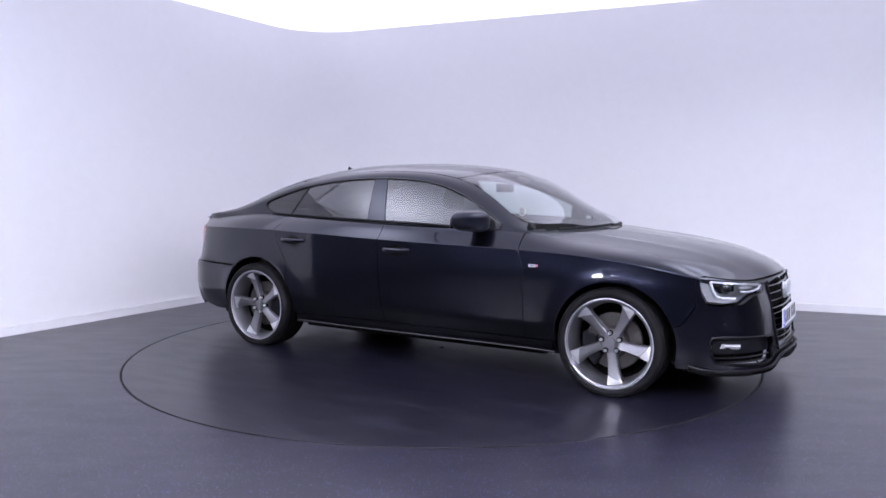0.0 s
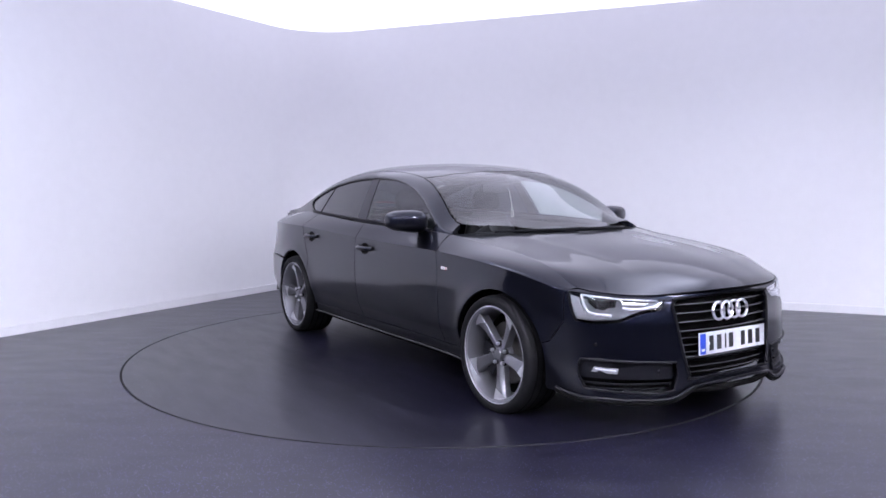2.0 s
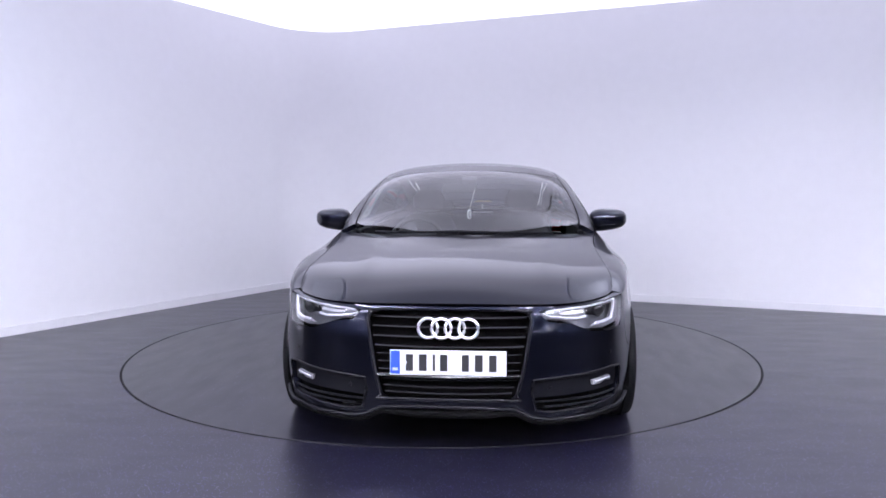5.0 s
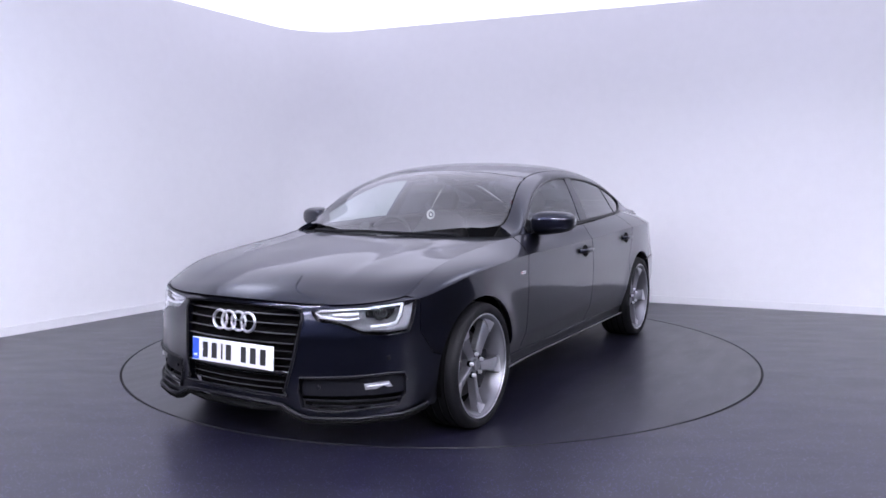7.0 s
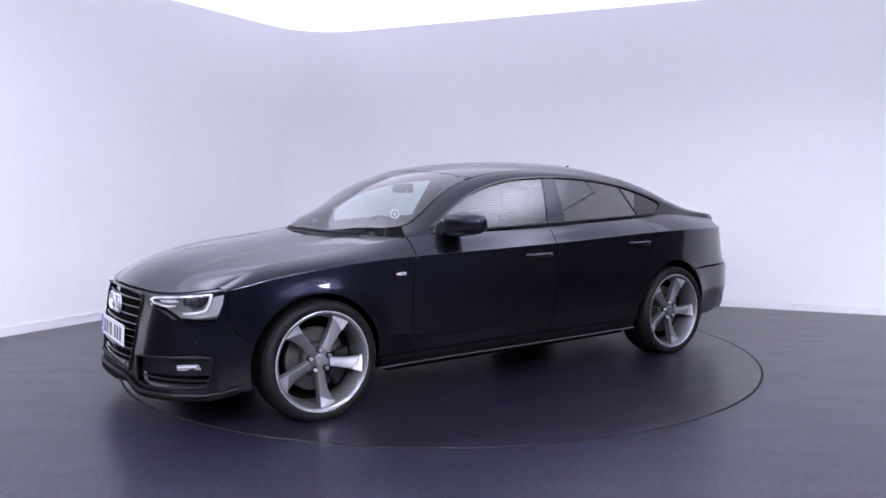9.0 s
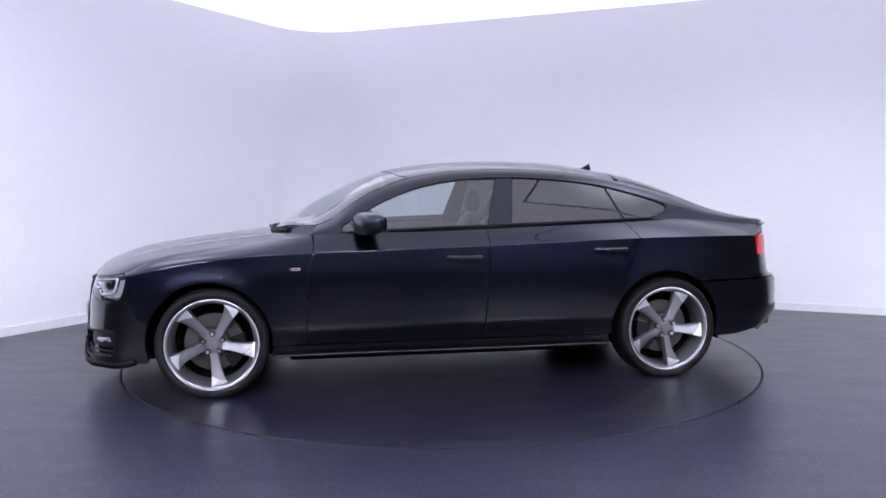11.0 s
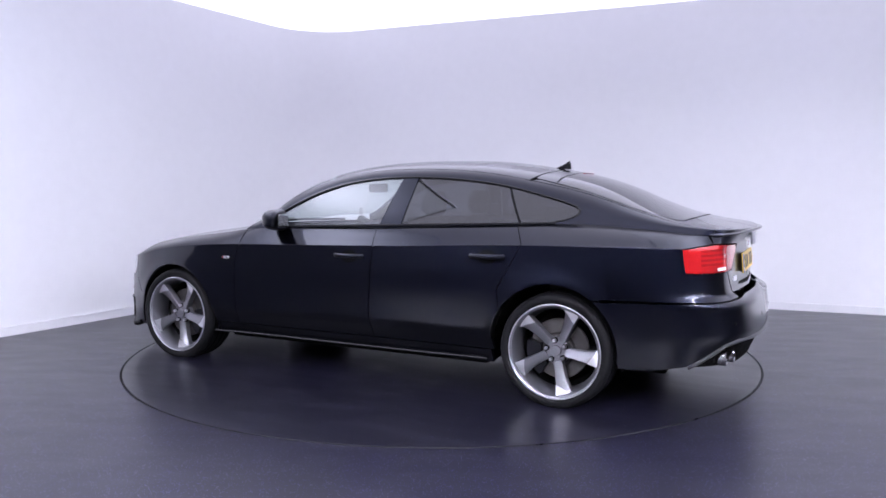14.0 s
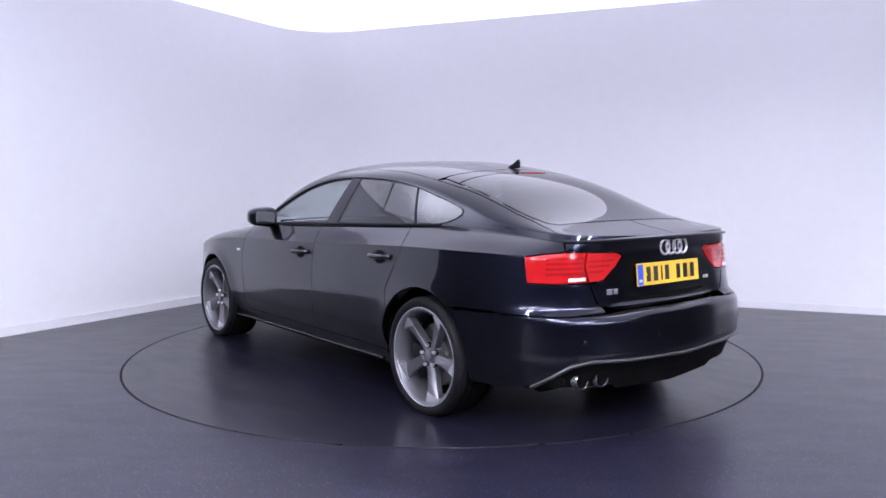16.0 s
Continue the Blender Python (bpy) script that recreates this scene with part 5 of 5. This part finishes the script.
def cabin(car):
    def seat(x, y, w):
        st = part("seat", seat_shape(w, [(x + 0.27, 0.50, 0.01, 0.05, w * 0.8), (x + 0.22, 0.52, 0.02, 0.07, w), (x - 0.1, 0.49, 0.02, 0.07, w), (x - 0.24, 0.47, 0.02, 0.06, w * 0.9)]), SEAT, car, "black leather seat", pose(0, y, 0), smooth=True, angle=180)
        part("backrest", seat_shape(w, [(x - 0.20, 0.48, 0.06, 0.01, w * 0.9), (x - 0.25, 0.62, 0.07, 0.02, w), (x - 0.33, 0.85, 0.065, 0.02, w * 0.98), (x - 0.38, 0.98, 0.045, 0.015, w * 0.72), (x - 0.39, 1.01, 0.02, 0.01, w * 0.5)]), SEAT, st, smooth=True, angle=180)
        part("headrest", seat_shape(0.25, [(x - 0.385, 1.03, 0.03, 0.008, 0.16), (x - 0.385, 1.06, 0.05, 0.01, 0.24), (x - 0.395, 1.13, 0.05, 0.01, 0.25), (x - 0.405, 1.185, 0.03, 0.008, 0.18)]), SEAT, st, smooth=True, angle=180)
    for y in (0.36, -0.36):
        seat(0.0, y, 0.50)
    bench = part("rear_bench", seat_shape(1.2, [(-0.62, 0.50, 0.02, 0.05, 1.15), (-0.72, 0.52, 0.02, 0.07, 1.2), (-1.02, 0.50, 0.02, 0.07, 1.2)]), SEAT, car, "black leather rear bench", smooth=True, angle=180)
    part("backrest", seat_shape(1.2, [(-1.02, 0.50, 0.06, 0.01, 1.15), (-1.10, 0.70, 0.06, 0.02, 1.2), (-1.20, 0.92, 0.05, 0.02, 1.15), (-1.23, 0.97, 0.02, 0.01, 1.0)]), SEAT, bench, smooth=True, angle=180)
    for y in (0.34, -0.34):
        part("headrest", seat_shape(0.24, [(-1.22, 0.98, 0.03, 0.01, 0.18), (-1.22, 1.02, 0.045, 0.01, 0.24), (-1.235, 1.08, 0.04, 0.01, 0.22)]), SEAT, bench, "", pose(0, y, 0), smooth=True, angle=180)
    # dashboard
    dash = [(0.98, 0.60), (0.98, 0.905), (0.86, 0.915), (0.70, 0.905), (0.58, 0.885), (0.53, 0.86), (0.52, 0.78), (0.58, 0.66), (0.60, 0.52)]
    db = part("dashboard", prism(dash, -0.70, 0.70, 0.02, 2), CABIN, car, "black moulded dashboard", smooth=True)
    bin_ = [(0.54, 0.86), (0.60, 0.915), (0.70, 0.925), (0.72, 0.88), (0.56, 0.84)]
    part("instrument_hood", prism(bin_, -0.52, -0.20, 0.012, 2), CABIN, db, smooth=True)
    # steering wheel on the driver's side
    m = pose(0.40, -0.36, 0.835, 0, -24, 0)
    sw = part("steering_wheel", tube([Vector((0, 0.182 * math.cos(t), 0.182 * math.sin(t))) for t in np.linspace(0, 2 * math.pi, 41)[:-1]], 0.015, 10, True), SEAT, car, "black leather steering wheel", m, smooth=True)
    part("wheel_boss", seat_shape(0.15, [(0.0, -0.06, 0.015, 0.004, 0.09), (0.0, -0.03, 0.025, 0.004, 0.14), (0.0, 0.03, 0.025, 0.004, 0.14), (0.0, 0.055, 0.015, 0.004, 0.09)]), CABIN, sw, smooth=True, angle=180)
    for y0, z0 in ((0.17, 0), (-0.17, 0), (0, -0.17)):
        part("spoke", tube([Vector((0, y0 * 0.3, z0 * 0.3)), Vector((0, y0, z0))], 0.014, 8), CABIN, sw)
    part("steering_column", tube([Vector((0.02, 0, 0)), Vector((0.30, 0, 0))], 0.035, 10), CABIN, sw)
    # console, floor, door linings
    part("console", box((0.75, 0.22, 0.26), (0.15, 0, 0.42), 0.03), CABIN, car, "black centre console")
    part("cabin_floor", box((2.75, 1.40, 0.05), (-0.42, 0, 0.30), 0.01), CABIN, car, "dark carpeted floor pan")
    for sg in (1, -1):
        part("door_lining", box((1.78, 0.035, 0.62), (-0.065, sg * 0.765, 0.62), 0.012), CABIN, car, "black door lining")
        part("boot_side", box((0.85, 0.04, 0.62), (-1.72, sg * 0.63, 0.64), 0.01), CABIN, car, "dark boot lining")
    part("parcel_shelf", box((0.66, 1.16, 0.02), (-1.56, 0, 0.945), 0.006), CABIN, car, "black parcel shelf")
    part("bulkhead", box((0.03, 1.30, 0.62), (0.985, 0, 0.60), 0.006), DARK, car)
    part("boot_wall", box((0.03, 1.10, 0.5), (-2.18, 0, 0.62), 0.006), DARK, car)
    ro = [(0.20, 0), (0.20, 0.4), (0.14, 0.74), (-0.5, 0.75), (-1.12, 0.74), (-1.15, 0.4), (-1.16, 0)]
    ro = ro + [(x, -w) for x, w in ro[-2:0:-1]]
    panel("roof_lining", car, LINING, ro, upper, step=0.08, aspect=0.5, mirror=False, flange=0.0, lift=-0.028, label="grey roof lining")
    # cowl strip with wipers
    cow = tube([Vector((1.10 - 0.26 * abs(t) ** 2.2, 0.70 * t, 0.912 - 0.012 * t * t)) for t in np.linspace(-1, 1, 21)], 0.028, 8, flat=0.5)
    part("cowl", cow, TRIM, car, "black cowl strip below the windscreen", smooth=True)
    for y0, y1, dx in ((-0.55, 0.02, 0.0), (0.0, 0.52, 0.02)):
        pts = [Vector((1.085 - 0.24 * abs(y / 0.70) ** 2.2 + dx, y, 0.956 - 0.02 * abs(y))) for y in np.linspace(y0, y1, 9)]
        part("wiper", tube(pts, 0.009, 6), TRIM, car, "black wiper arm")
    # mirror, sensor and hanging charm
    part("mirror_sensor", box((0.07, 0.10, 0.035), (0.425, 0, 1.262), 0.012, m=pose(0, 0, 0, 0, 22, 0)), CABIN, car, "black sensor cover")
    part("rear_view_mirror", box((0.03, 0.24, 0.065), (0.31, -0.07, 1.208), 0.014), CABIN, car, "black rear-view mirror", smooth=True)
    ch = part("hanging_charm", lathe([(0.030, -0.003), (0.033, -0.0015), (0.033, 0.0015), (0.030, 0.003)], 28), PAPER, car, "white round charm hanging from the mirror", pose(0.418, 0.0, 1.033, 0, 0, -22), smooth=True)
    part("charm_disc", lathe([(0.020, -0.0042), (0.020, 0.0042)], 24), TRIM, ch)
    part("charm_face", lathe([(0.012, -0.0050), (0.012, 0.0050)], 20), PAPER, ch)
    part("charm_cord", tube([Vector((0, 0, 0.03)), Vector((-0.09, 0, 0.165))], 0.0016, 5), PAPER, ch)
    # underside, wheel housings
    part("underbody", box((3.9, 1.10, 0.10), (0.0, 0, 0.215), 0.02), DARK, car, "dark underbody")
    part("underbody_mid", box((1.95, 1.62, 0.09), (0.0, 0, 0.225), 0.02), DARK, car)
    part("nose_beam", box((0.16, 1.30, 0.34), (1.98, 0, 0.40), 0.03), DARK, car)
    part("tail_beam", box((0.14, 1.40, 0.30), (-2.16, 0, 0.43), 0.03), DARK, car)
    for x, r in ((AXLE_F, ARCH_F), (AXLE_R, ARCH_R)):
        for sg in (1, -1):
            prof = arch(x, HUB + 0.005, r + 0.012, -14, 194, 22)
            bm = bmesh.new()
            a = [bm.verts.new((px, sg * 0.868, pz)) for px, pz in prof]
            b = [bm.verts.new((px, sg * 0.56, pz)) for px, pz in prof]
            for i in range(len(a) - 1):
                bm.faces.new((a[i], a[i + 1], b[i + 1], b[i]))
            bm.faces.new(b)
            bmesh.ops.solidify(bm, geom=list(bm.faces), thickness=0.006)
            part("wheel_housing", bm, DARK, car, "black wheel housing liner")
    # shark fin
    fin = [(-1.07, 0.0), (-1.12, 0.010), (-1.165, 0.022), (-1.19, 0.045), (-1.205, 0.056), (-1.203, 0.03), (-1.215, 0.0)]
    z0 = float(Z_MID(-1.14)) - 0.004
    bm = prism([(x, z0 + z) for x, z in fin], -0.010, 0.010, 0.006, 2)
    part("roof_aerial", bm, TRIM, car, "black shark-fin aerial", smooth=True)


def build_car():
    car = tagged(new("car"), "dark blue five-door fastback car parked on the turntable", "car")
    doors = car_body(car)
    front_end(car)
    rear_end(car)
    side_things(car, doors)
    cabin(car)
    for x, sg, phase in ((AXLE_F, 1, 51), (AXLE_R, 1, 46), (AXLE_F, -1, 50), (AXLE_R, -1, 5)):
        wheel(car, x, sg, phase)
    return car


CAR = build_car()


# ---------------- what moves ----------------
def heading(t):
    """The turntable's angle in degrees."""
    q = (t - 8) / 8
    return -132.636 - 99.951 * q + 0.929 * q * q + 0.112 * q**3


def motions():
    times = [k * 0.5 for k in range(33)]
    walk(CAR, [(t, pose(0, 0, 0.0, 0, 0, heading(t)) @ pose(0.137, 0.237, 0)) for t in times])
    walk(TABLE, [(t, pose(0, 0, 0, 0, 0, heading(t))) for t in times])


motions()
